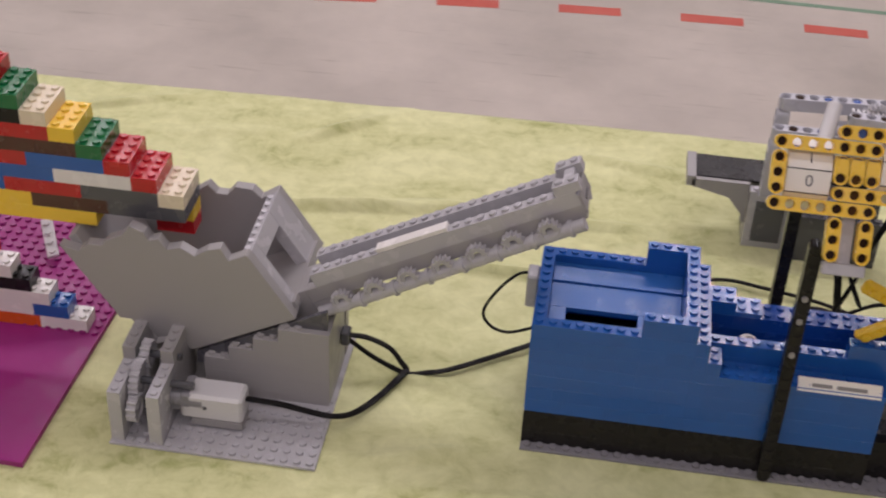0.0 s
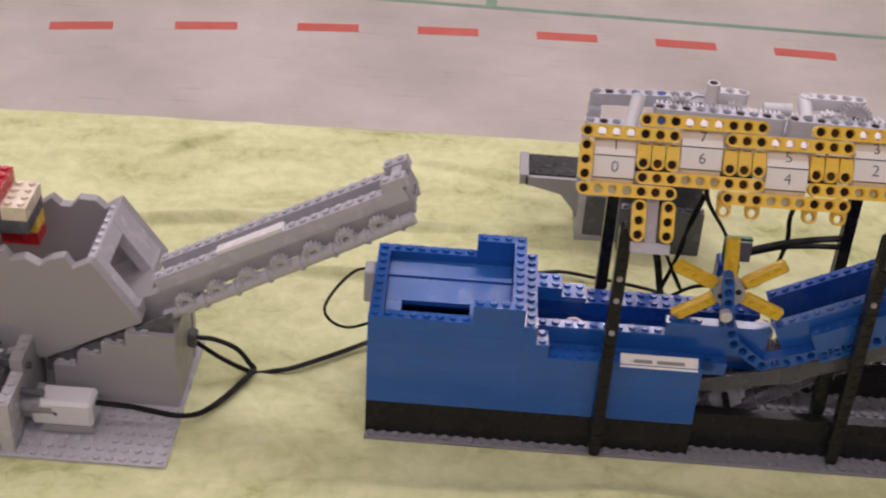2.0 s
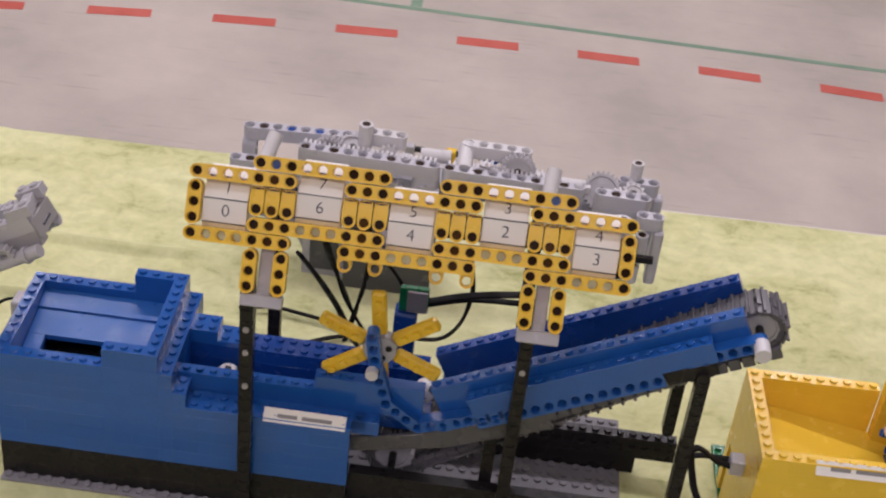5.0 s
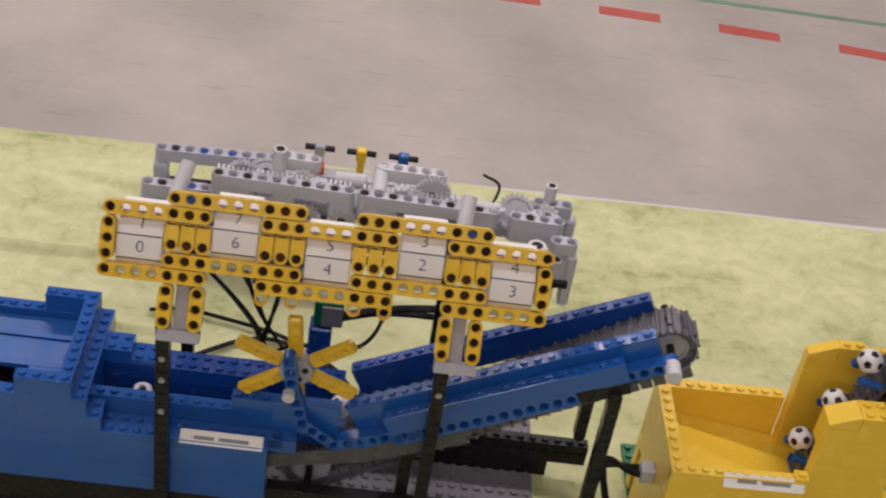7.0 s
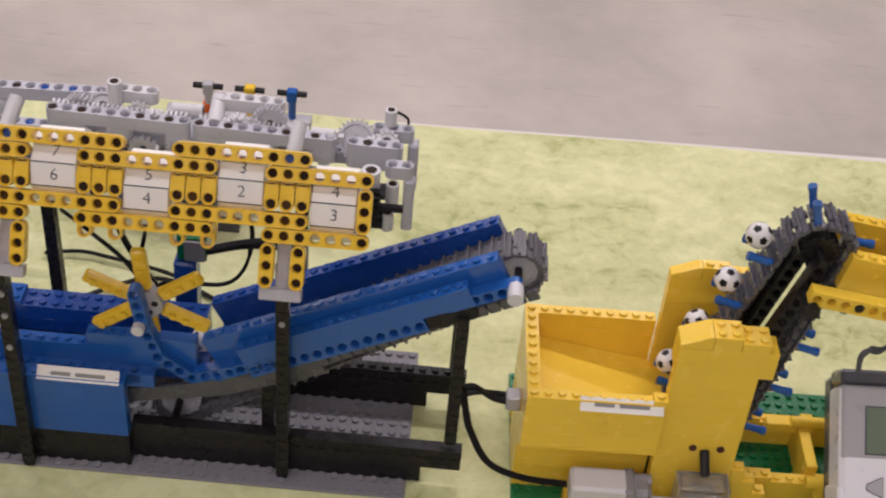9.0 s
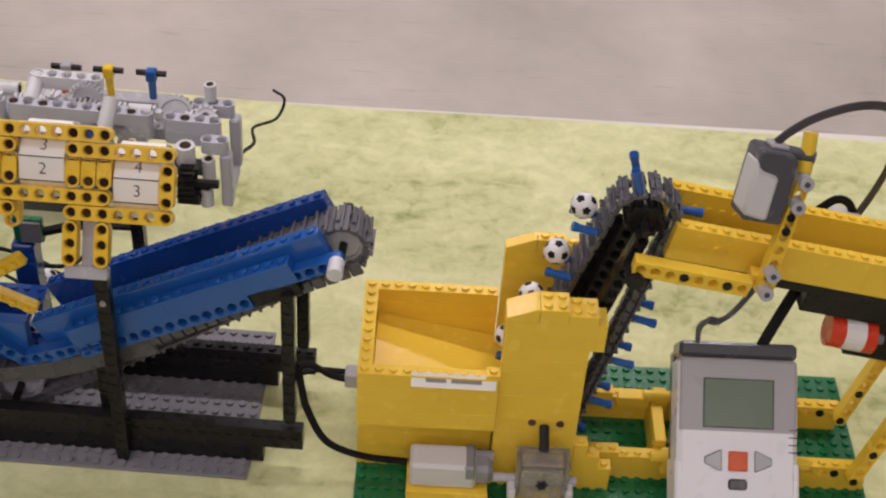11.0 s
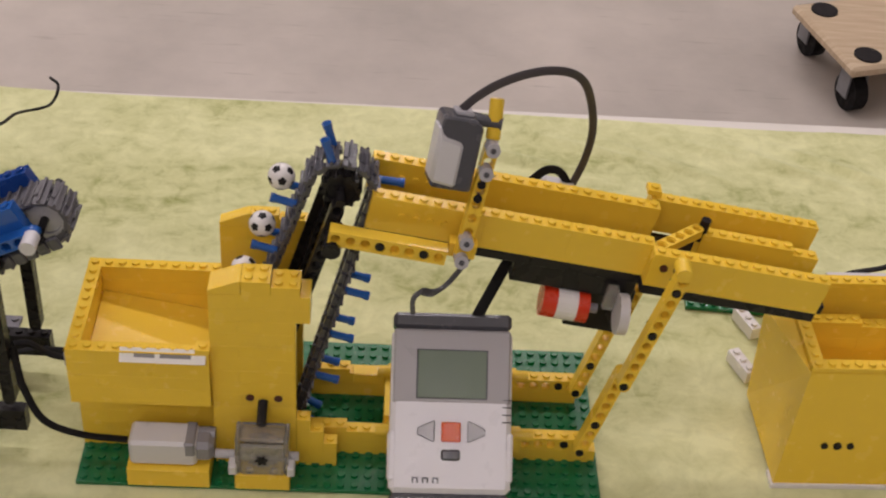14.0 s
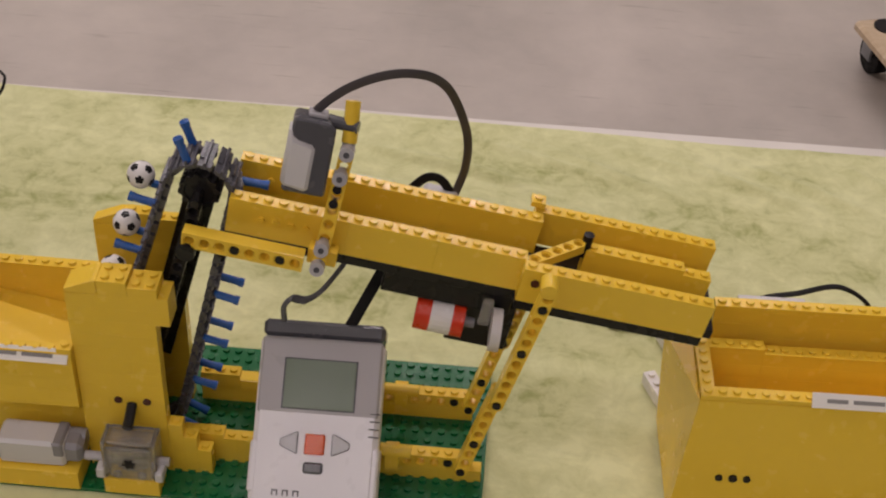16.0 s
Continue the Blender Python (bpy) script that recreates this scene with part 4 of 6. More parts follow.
wall(box_thing, 0.204, 0.256, 0.0003, 4, 7, DGRAY, seed=45, width=2)
wall(box_thing, 0.140, 0.272, 0.0003, 8, 5, MGRAY, seed=41, studs=False)
wall(box_thing, 0.140, 0.251, 0.0003, 2, 4, MGRAY, along="y", seed=43, studs=False)
wall(box_thing, 0.196, 0.240, 0.0003, 4, 4, MGRAY, along="y", seed=44, studs=False)
part("ramp_tile", box(0.1005, 0.1720, 0.2545, 0.2850, 0.0484, 0.0505), BLACK, box_thing, "black tiled ramp")
part("ramp_side", extrude_xz([(0.098, 0.0495), (0.1396, 0.0495), (0.1396, 0.0145), (0.136, 0.0235), (0.126, 0.036), (0.098, 0.0430)], 0.2505, 0.2543), MGRAY, box_thing)
part("ramp_end", box(0.0935, 0.1003, 0.2505, 0.2855, 0.0430, 0.0515), MGRAY, box_thing)
for k in range(4):
    brick(box_thing, 0.180, 0.256, 0.0388 + k * 0.0096, 2, 2, 3, MGRAY, False)
part("switch_bar", box(0.180, 0.284, 0.2585, 0.2705, 0.0773, 0.0850, 0.0006), LGRAY, box_thing)
for x, mat in ((0.2104, LGRAY), (0.2400, LEMON), (0.2700, BLUE)):
    bm = bmesh.new()
    rod(bm, (x, 0.2646, 0.0800), (x, 0.2646, 0.1), 0.0028, 12)
    add_box(bm, x - 0.0036, x + 0.0036, 0.2610, 0.2682, 0.0995, 0.1085, 0.0008)
    lever = part("lever", bm, mat, box_thing)
    bm = bmesh.new()
    rod(bm, (x - 0.0105, 0.2646, 0.1055), (x + 0.0105, 0.2646, 0.1055), 0.0022, 10)
    part("grip", bm, BLACK, lever, "black cross bar")
brick(box_thing, 0.2064, 0.2606, 0.0851, 1, 1, 2, ORANGE, False)
# motor block with green circuit board behind the wheel
motor = thing("motor", "small blue motor block with a green circuit board", "motor", T(0, 0, 0))
part("body", box(0.222, 0.236, 0.080, 0.094, 0.0003, 0.098, 0.0012), DARKSHADEBLUE, motor)
part("circuit_board", box(0.2240, 0.242, 0.0835, 0.088, 0.0985, 0.116, 0.0006), GREEN, motor)
part("chip", box(0.2290, 0.2415, 0.0810, 0.0833, 0.1000, 0.1150, 0.0004), STEEL, motor)


# ---- gray ball machine ----
gray = thing("ball_machine", "gray brick ball machine with a tilted hopper and long conveyor", "toy machine", T(0, 0, 0))
plate_with_studs("baseplate", -0.2475, -0.0485, 16, 16, 0.0002, LGRAY, gray, skip=lambda i, j: j > 7)
GA = radians(28.0)
# body under the hopper: courses that step up to the right
for c in range(8):
    x0 = -0.2075 if c < 3 else -0.2101 + (0.0096 * c - 0.0196) / 0.515
    n = int((-0.1225 - x0) / S)
    if n < 2:
        break
    x0 = -0.1225 - n * S
    for y in (0.008, 0.060):
        pos = 0
        for k in lengths_for(n, c * 7 + 3, 2 if c % 2 else None):
            brick(gray, x0 + pos * S, y, 0.002 + c * 0.0096, k, 1, 3, MGRAY, c > 1 and pos == 0)
            pos += k
    brick(gray, -0.1305, 0.016, 0.002 + c * 0.0096, 1, 5, 3, MGRAY, False)
# dark sheets stand in for the shade in the gaps under the hopper
for y in (0.0125, 0.0605):
    part("body_gap", extrude_xz([(-0.2085, 0.0215), (-0.2085, 0.0300), (-0.1245, 0.0742), (-0.1245, 0.0300)], y, y + 0.0030), LIFTGRAY, gray)
# twin uprights at the left with gears between
for x in (-0.2465, -0.2225):
    for c in range(4):
        brick(gray, x, -0.046 + 0.0, 0.002 + c * 0.0096, 1, 4 if c < 3 else 7, 3, LGRAY, c == 3)
    wall(gray, x, -0.014, 0.002, 5, 5, MGRAY, along="y", seed=50)
part("gear", gear_bm(0.0125, 20, 0.006), LGRAY, gray, at=Matrix.Translation((-0.2375, -0.022, 0.032)) @ Matrix.Rotation(radians(90), 4, "Y"))
part("gear", gear_bm(0.0085, 12, 0.006), LGRAY, gray, at=Matrix.Translation((-0.2365, -0.036, 0.022)) @ Matrix.Rotation(radians(90), 4, "Y"))
part("gear", gear_bm(0.0085, 12, 0.006), LGRAY, gray, at=Matrix.Translation((-0.2365, -0.006, 0.040)) @ Matrix.Rotation(radians(90), 4, "Y"))
bm = bmesh.new()
rod(bm, (-0.2478, -0.022, 0.032), (-0.20, -0.022, 0.032), 0.0024, 8)
rod(bm, (-0.2478, -0.006, 0.040), (-0.212, -0.006, 0.040), 0.0024, 8)
part("axle", bm, DGRAY, gray)


NOSE = plastic("motor_nose_plastic", rgb("8a888d"), vary=0.06, rough=0.2)


def pf_motor(parent, m, label="pale gray toy motor with a darker nose"):
    """A block motor along x, its nose at -x; 48 mm long."""
    mo = part("motor", box(0.010, 0.049, -0.0095, 0.0095, 0, 0.0190, 0.0020), PGRAY, parent, label, at=m, smooth=True)
    bm = bmesh.new()
    add_box(bm, 0.000, 0.0125, -0.0080, 0.0080, 0.002, 0.0170, 0.003)
    add_box(bm, 0.0105, 0.017, -0.0098, 0.0098, 0.0085, 0.0193, 0.0012)
    add_cyl(bm, 0.0050, 0.024, Matrix.Translation((0.0, -0.0052, 0.0125)) @ Matrix.Rotation(radians(90), 4, "Y"), 16)
    part("nose", bm, NOSE, mo, "gray motor nose", smooth=True)
    bm = bmesh.new()
    add_box(bm, 0.0245, 0.027, -0.0098, -0.0094, 0.009, 0.0115)
    part("mark", bm, DGRAY, mo)
    return mo


pf_motor(gray, T(-0.2185, -0.0175, 0.0095))
part("motor_seat", box(-0.202, -0.170, -0.026, -0.010, 0.004, 0.0094), MGRAY, gray)

# tilted hopper: side walls with stepped upper edges
def stepped(x0, z0, x1, z1, n, amp=0.003):
    out = []
    for i in range(n):
        t0, t1 = i / n, (i + 1) / n
        xa, za = x0 + (x1 - x0) * t0, z0 + (z1 - z0) * t0
        xb, zb = x0 + (x1 - x0) * t1, z0 + (z1 - z0) * t1
        out += [(xa, za), (xa + (xb - xa) * 0.66 + 0.0005, za + (zb - za) * 0.4 + amp)]
    return out


UNDER = [(-0.2121, 0.0312), (-0.2165, 0.0365), (-0.2225, 0.034), (-0.2270, 0.0395), (-0.2335, 0.0375), (-0.2380, 0.0445), (-0.2450, 0.0435), (-0.2490, 0.0500), (-0.2565, 0.0500), (-0.2600, 0.0560)]
FRONT_TOP = [(-0.2900, 0.1013), (-0.2780, 0.0985), (-0.2720, 0.1045), (-0.2635, 0.1045), (-0.2580, 0.1100), (-0.2497, 0.1140), (-0.2440, 0.1215), (-0.2356, 0.1180), (-0.2330, 0.1125), (-0.2270, 0.1145), (-0.2224, 0.1075),
             (-0.2140, 0.1100), (-0.2051, 0.1050), (-0.1975, 0.1105), (-0.1890, 0.1130), (-0.1844, 0.1045), (-0.1737, 0.1103), (-0.1720, 0.1090)]
REAR_TOP = [(-0.2850, 0.0960), (-0.2620, 0.0960), (-0.2550, 0.1035), (-0.2455, 0.0990), (-0.2385, 0.1040), (-0.2283, 0.0995), (-0.2180, 0.1070), (-0.2125, 0.1010), (-0.2055, 0.1010), (-0.2000, 0.1075),
            (-0.1887, 0.1070), (-0.1830, 0.1012), (-0.1760, 0.1060), (-0.1720, 0.1085)]
for y0, top in ((0.012, FRONT_TOP), (0.086, REAR_TOP)):
    part("hopper_side", extrude_xz(UNDER + top + [(-0.144, 0.0662)], y0, y0 + 0.0075, 0.0003), MGRAY, gray)
# left end wall, floor and right end of the hopper
d1 = Vector((-0.2890 + 0.2600, 0, 0.1030 - 0.0560))
part("hopper_end", box(0, d1.length - 0.002, 0.0, 0.0662, 0.0, 0.006), MGRAY, gray, at=frame_of((-0.2590, 0.0858, 0.0570), d1, (1, 0, 0.5)) @ T(0, 0, 0))
bm = bmesh.new()
add_box(bm, -0.045, 0.0765, 0.0197, 0.0858, 0, 0.004, 0.0)
part("hopper_bottom", bm, MGRAY, gray, at=Matrix.Translation((-0.2121, 0, 0.0345)) @ Matrix.Rotation(-GA, 4, "Y"))
E3 = Matrix.Translation((-0.172, 0, 0.109)) @ Matrix.Rotation(math.atan2(0.043, 0.028), 4, "Y")
for ya, yb in ((0.0195, 0.0285), (0.0625, 0.0862)):
    part("hopper_front", box(0.0, 0.051, ya, yb, -0.008, 0.0, 0.0003), LGRAY, gray, at=E3)
part("hopper_front", box(0.0, 0.012, 0.0287, 0.0623, -0.008, 0.0, 0.0003), LGRAY, gray, at=E3)
bm = bmesh.new()
for i in range(8):
    add_cyl(bm, 0.0022, 0.0016, E3 @ T(0.0005, 0.0235 + i * S, -0.004) @ Matrix.Rotation(radians(-60), 4, "Y"), 8)
part("studs", bm, LGRAY, gray)["kind"] = "stuff"

# long conveyor
GC = Matrix.Translation((-0.1422, 0, 0.0941)) @ Matrix.Rotation(-GA, 4, "Y")
GT = -0.0066
for y in (0.0285, 0.0485):
    for lev in range(2):
        pos = -1 if lev else 0
        for k in ((8, 8, 6) if lev == 0 else (6, 8, 9)):
            brick(gray, pos * S, y, GT - (0.0096 if lev == 0 else 0.0192), k, 1, 3, MGRAY if lev else LGRAY, lev == 0, m=GC)
            pos += k
    brick(gray, 0.164, y, GT, 2, 1, 2, LGRAY, True, m=GC)
part("belt", box(0, 0.178, 0.0367, 0.0483, -0.0185, -0.0165), DGRAY, gray, at=GC)
part("white_tile", box(0.0475, 0.0950, 0.0287, 0.0363, GT + 0.0001, GT + 0.0030, 0.0003), WHITE, gray, "white smooth tile", at=GC)
part("end_bar", box(0.1695, 0.1760, 0.0367, 0.0483, GT - 0.002, GT + 0.005), LGRAY, gray, at=GC)


def shaft_n(u):
    """Depth of the drive shafts under the conveyor, which they leave towards the hopper."""
    return -0.0318 + 0.0310 * u


for y in (0.0245, 0.0570):
    bm = bmesh.new()
    rod(bm, (-0.004, y, shaft_n(0)), (0.1745, y, shaft_n(0.1745)), 0.0040, 12)
    for i in range(7):
        u = 0.0247 + i * 0.0233
        rod(bm, (u, y, shaft_n(u)), (u + 0.002, y, shaft_n(u)), 0.0052, 12)
    part("drive_shaft", bm, LGRAY, gray, smooth=True, at=GC)
    for i in range(7):
        u = 0.0140 + i * 0.0233
        part("gear", gear_bm(0.0064, 14, 0.005), LGRAY, gray, at=GC @ Matrix.Translation((u, y + 0.001, shaft_n(u) + 0.0044)) @ Matrix.Rotation(radians(90), 4, "X"))
part("conveyor_foot", box(-0.0260, -0.0082, 0.0287, 0.0563, -0.0440, -0.0160, 0.0003), MGRAY, gray, at=GC)
part("conveyor_foot", box(-0.0080, 0.0200, 0.0287, 0.0563, -0.0330, -0.0260, 0.0003), MGRAY, gray, at=GC)
part("end_block", box(0.168, 0.1775, 0.0290, 0.0560, -0.0225, GT - 0.003, 0.0006), MGRAY, gray, at=GC)
part("cable_plug", box(-0.1222, -0.1165, 0.040, 0.050, 0.026, 0.036, 0.001), DGRAY, gray)

# ---- coloured brick stair ----
stair = thing("brick_stair", "overhanging stair of coloured bricks: red, green, cream, yellow, blue", "brick model", T(0, 0, 0))
tops = [CREAM, RED, RED, GREEN, YELLOW, CREAM, GREEN, RED, BLUE]
X0, Y0, ZT = -0.2310, 0.0285, 0.1355
FILL = {0: ((6, DGRAY), (6, RED), (6, BLUE)), 1: ((6, WHITE), (8, BLUE), (6, RED)), 2: ((6, BLUE), (4, RED), (8, BLUE)), 3: ((8, BROWN), (6, RED)), 4: ((8, RED), (4, BLUE)),
        5: ((6, BLACK), (6, RED)), 6: ((6, BLACK),), 7: ((6, RED),)}
for k, mat in enumerate(tops[:8]):
    brick(stair, X0 - 2 * k * S, Y0, ZT - 0.0096 + k * 0.0096, 2, 4, 3, mat)
    x = X0 - 2 * k * S
    for n, fm in FILL[k]:
        if x - n * S < -0.46:
            break
        x -= n * S
        brick(stair, x, Y0, ZT - 0.0096 + k * 0.0096, n, 4, 3, fm, False)
x = X0 + 2 * S
for n, fm in ((6, DGRAY), (6, BROWN), (8, YELLOW), (6, RED)):
    x -= n * S
    brick(stair, x, Y0, ZT - 0.0192, n, 4, 3, fm, False)
x = X0 - 5 * S
for n, fm in ((8, YELLOW), (6, BLUE), (6, WHITE)):
    x -= n * S
    brick(stair, x, Y0, ZT - 0.0288, n, 4, 3, fm, False)
brick(stair, X0, Y0 + 2 * S, ZT - 0.0288, 2, 2, 3, YELLOW)
brick(stair, X0 - S, Y0 + 2 * S, ZT - 0.0384, 3, 2, 3, RED, False)
# stepped pier that carries it, on the magenta plate
PIER = [((4, WHITE), (6, ORANGE), (6, RED)), ((3, BLUE), (8, WHITE), (4, RED)), ((5, WHITE), (6, RED), (4, BLUE)), ((5, BLACK), (4, BLUE), (6, RED)), ((4, WHITE), (8, WHITE)), ((6, RED), (6, BLUE)),
        ((5, RED), (6, WHITE)), ((4, BLUE), (6, RED)), ((6, DGRAY), (4, RED)), ((6, YELLOW), (4, BLUE)), ((8, YELLOW), (4, RED))]
for k, rowb in enumerate(PIER):
    x = -0.2945 - 0.0118 * min(k, 6) - (0.0 if k < 7 else 0.002)
    for n, fm in rowb:
        if x < -0.44:
            break
        x -= n * S
        brick(stair, x, 0.046, 0.0045 + k * 0.0096, n, 2, 3, fm, True)
mplate = thing("baseplate", "magenta studded baseplate lying on the cloth", "baseplate", Matrix.Translation((-0.285, 0.07, 0)) @ Matrix.Rotation(radians(-2.3), 4, "Z"))
part("plate", box(-48 * S, 0, -0.148, 0.108, 0.0002, 0.0042, 0.0002), MAGENTA, mplate)
bm = bmesh.new()
for i in range(24, 48):
    for j in range(15, 32):
        add_studs(bm, 1, 1, 0.0042, (i - 48) * S, -0.148 + j * S)
part("studs", bm, MAGENTA, mplate)["kind"] = "stuff"
bm = box(-0.016, 0.016, -0.004, 0.004, 0, 0.0032, 0.0003)
add_studs(bm, 4, 1, 0.0032, -0.016, -0.004)
solid("loose_plate", bm, PGRAY, "small pale gray plate leaning on the magenta baseplate", "brick", pose(-0.350, 0.128, 0.0155, 12, 22, -62))


# ---- yellow ball machine ----
YA = Matrix.Translation((0.4414, -0.0189, 0)) @ Matrix.Rotation(radians(1.6), 4, "Z")
yel = thing("ball_machine", "yellow brick ball machine with chain lift on green plate", "toy machine", YA)


def yl(x, y, z):
    """Local coordinates of a place in the hall."""
    return YA.inverted() @ Vector((x, y, z))


plate_with_studs("baseplate", 0, 0, 39, 16, 0.0002, GREEN, yel, thick=0.0028)
YZ = 0.003
# hopper: recessed foot, slope, overhanging box
wall(yel, 0, 0.031, YZ, 10, 4, YELLOW, seed=60, studs=False)
wall(yel, 0, 0.039, YZ, 5, 4, YELLOW, along="y", seed=61, studs=False)
bm = extrude_xz([(0.031, 0), (0.031, 0.0160), (0.0150, 0.0160), (0.0150, 0.0128)], 0, 0.08)
part("slope", bm, YELLOW, yel, at=Matrix.Translation((0.08, 0, YZ + 4 * 0.0096)) @ Matrix.Rotation(radians(90), 4, "Z"))
ZH = YZ + 5 * 0.0096 + 2 * P
wall(yel, 0, 0.0150, ZH, 10, 4, YELLOW, seed=62)
wall(yel, 0, 0.0230, ZH, 8, 4, YELLOW, along="y", seed=63)
wall(yel, 0, 0.0310, YZ + 4 * 0.0096, 7, 1, YELLOW, along="y", h=5, studs=False)
wall(yel, 0, 0.087, ZH, 10, 4, YELLOW, seed=64)
wall(yel, 0, 0.087, YZ, 10, 5, YELLOW, seed=65, studs=False)
wall(yel, 0, 0.087, YZ + 5 * 0.0096, 10, 1, YELLOW, h=2, studs=False)
bm = bmesh.new()
add_box(bm, 0.0085, 0.100, 0.0235, 0.0865, -0.003, 0, 0.0)
part("hopper_floor", bm, YELLOW, yel, at=Matrix.Translation((0, 0, 0.0790)) @ Matrix.Rotation(radians(11), 4, "Y"))
part("ledge", box(0.062, 0.0800, 0.0234, 0.0330, 0.0600, 0.0745), YELLOW, yel)
name_label(yel, Matrix.Translation((0.0305, 0.0118, 0.0908)) @ Matrix.Rotation(radians(-42), 4, "X"))
# tower cheeks either side of the chain
for y0, s in ((0.0195, 70), (0.0790, 71)):
    wall(yel, 0.0805, y0, YZ, 6, 12, YELLOW, seed=s, studs=False)
    wall(yel, 0.0805, y0, YZ + 12 * 0.0096, 7, 2, YELLOW, seed=s + 5, width=2 if y0 < 0.05 else 1, studs=False)
    w = 0.0158 if y0 < 0.05 else 0.0078
    part("cap", extrude_xz([(0.0805, 0.1375), (0.0985, 0.1375), (0.0985, 0.1470), (0.0965, 0.1470), (0.0805, 0.1400)], y0, y0 + w, 0.0003), YELLOW, yel)
    deep = 2 if y0 < 0.05 else 1
    brick(yel, 0.0987, y0, 0.1374, 2, deep, 3, YELLOW)
    brick(yel, 0.1149, y0, 0.1374, 2, deep, 2, YELLOW)
brick(yel, 0.0725, 0.0150, ZH + 4 * 0.0096, 1, 1, 1, YELLOW)
for k, (x, h) in enumerate(((0.1287, 4), (0.1367, 3), (0.1447, 2))):
    brick(yel, x, 0.0195, YZ, 1, 1, h * 3, YELLOW)
bm = bmesh.new()
for x in (0.1020, 0.1184):
    rod(bm, (x, 0.0187, 0.0590), (x, 0.0197, 0.0590), 0.0024, 12)
part("hole", bm, BROWN, yel)
bm = bmesh.new()
rod(bm, (0.1095, 0.0060, 0.0500), (0.1095, 0.0198, 0.0560), 0.0030, 10)
part("axle", bm, BLACK, yel)

# chain lift
a, b = yl(0.5455, 0.035, 0.030), yl(0.5910, 0.035, 0.1895)
LY = a.y
posn = loop_poses((a.x, a.z), (b.x, b.z), 0.0178, 0.0087, 0.0245)
for m in posn:
    tread(yel, T(0, LY + 0.006, 0) @ m, 0.022, LIFTGRAY)
CARRIED = []
for i, m in enumerate(posn):
    if i % 4 == 1:
        at = T(0, LY + 0.006, 0) @ m
        for y in (-0.0076, 0.0076):
            pin = peg(yel, at @ T(0, y, 0.002), BLUE, 0.0023, 0.0145)
            peg(pin, T(0, 0, 0.0115), BLUE, 0.0027, 0.003, "pin_collar")
        CARRIED.append(at)
for p in (a, b):
    part("sprocket", gear_bm(0.0105, 12, 0.014), BLACK, yel, at=Matrix.Translation((p.x, LY + 0.011, p.z)) @ Matrix.Rotation(radians(90), 4, "X"))
    bm = bmesh.new()
    rod(bm, (p.x, LY - 0.0135, p.z), (p.x, LY + 0.022, p.z), 0.0024, 10)
    part("axle", bm, BLACK, yel)
d = (b - a).normalized()
for y in (LY - 0.0085, LY + 0.0165):
    o = Vector((a.x, y, a.z))
    beam_between(yel, o, o + d * 0.1, 15, BLACK)
    beam_between(yel, o + d * 0.0485, o + d * 0.2, 15, BLACK)

o = Vector((a.x, LY + 0.0215, a.z))
part("lift_plate", box(0.02, 0.150, -0.001, 0.001, -0.0085, 0.0085, 0.0003), BLACK, yel, at=frame_of(o, d, (1, 0, -0.3)))

# motor and clear gear case in front
part("motor_seat", box(0.031, 0.079, -0.0015, 0.022, YZ, 0.0165), YELLOW, yel)
pf_motor(yel, Matrix.Translation((0.0815, 0.0115, 0.0167)) @ Matrix.Rotation(radians(180), 4, "Z"))
part("case_seat", box(0.094, 0.126, -0.0015, 0.0145, YZ, 0.0150), YELLOW, yel)
bm = bmesh.new()
for x0, x1 in ((0.0945, 0.0972), (0.1228, 0.1255)):
    add_box(bm, x0, x1, -0.001, 0.015, 0.0152, 0.0440, 0.0008)
add_box(bm, 0.0974, 0.1226, -0.001, 0.0012, 0.0152, 0.0400, 0.0008)
add_box(bm, 0.0974, 0.1226, 0.0128, 0.015, 0.0152, 0.0440, 0.0008)
add_box(bm, 0.0974, 0.1226, 0.0014, 0.0126, 0.0400, 0.0425, 0.0008)
part("gear_case", bm, CLEAR, yel, "clear plastic gear case")
CLEARGRAY = clear_plastic("smoky_clear_plastic", (0.85, 0.80, 0.74, 1), 0.75, 0.15)
part("gear", gear_bm(0.0112, 24, 0.0050), CLEARGRAY, yel, "clear gray toothed wheel", at=Matrix.Translation((0.1100, 0.0095, 0.0285)) @ Matrix.Rotation(radians(90), 4, "X"))
part("axle_hole", gear_bm(0.0030, 6, 0.0010, 0.0005), BLACK, yel, at=Matrix.Translation((0.1100, -0.0012, 0.0285)) @ Matrix.Rotation(radians(90), 4, "X"))
bm = bmesh.new()
for x in (0.1030, 0.1170):
    rod(bm, (x, -0.0024, 0.0370), (x, -0.0008, 0.0370), 0.0024, 12)
    rod(bm, (x, -0.0024, 0.0200), (x, -0.0008, 0.0200), 0.0024, 12)
part("stud", bm, CLEAR, yel, smooth=True)
for x0, x1 in ((0.0905, 0.0953), (0.1247, 0.1290)):
    part("case_lug", box(x0, x1, -0.003, 0.008, 0.0165, 0.0235, 0.0006), PGRAY, yel)
bm = bmesh.new()
rod(bm, (0.082, 0.0075, 0.0235), (0.131, 0.0075, 0.0235), 0.0028, 10)
part("axle", bm, LGRAY, yel)

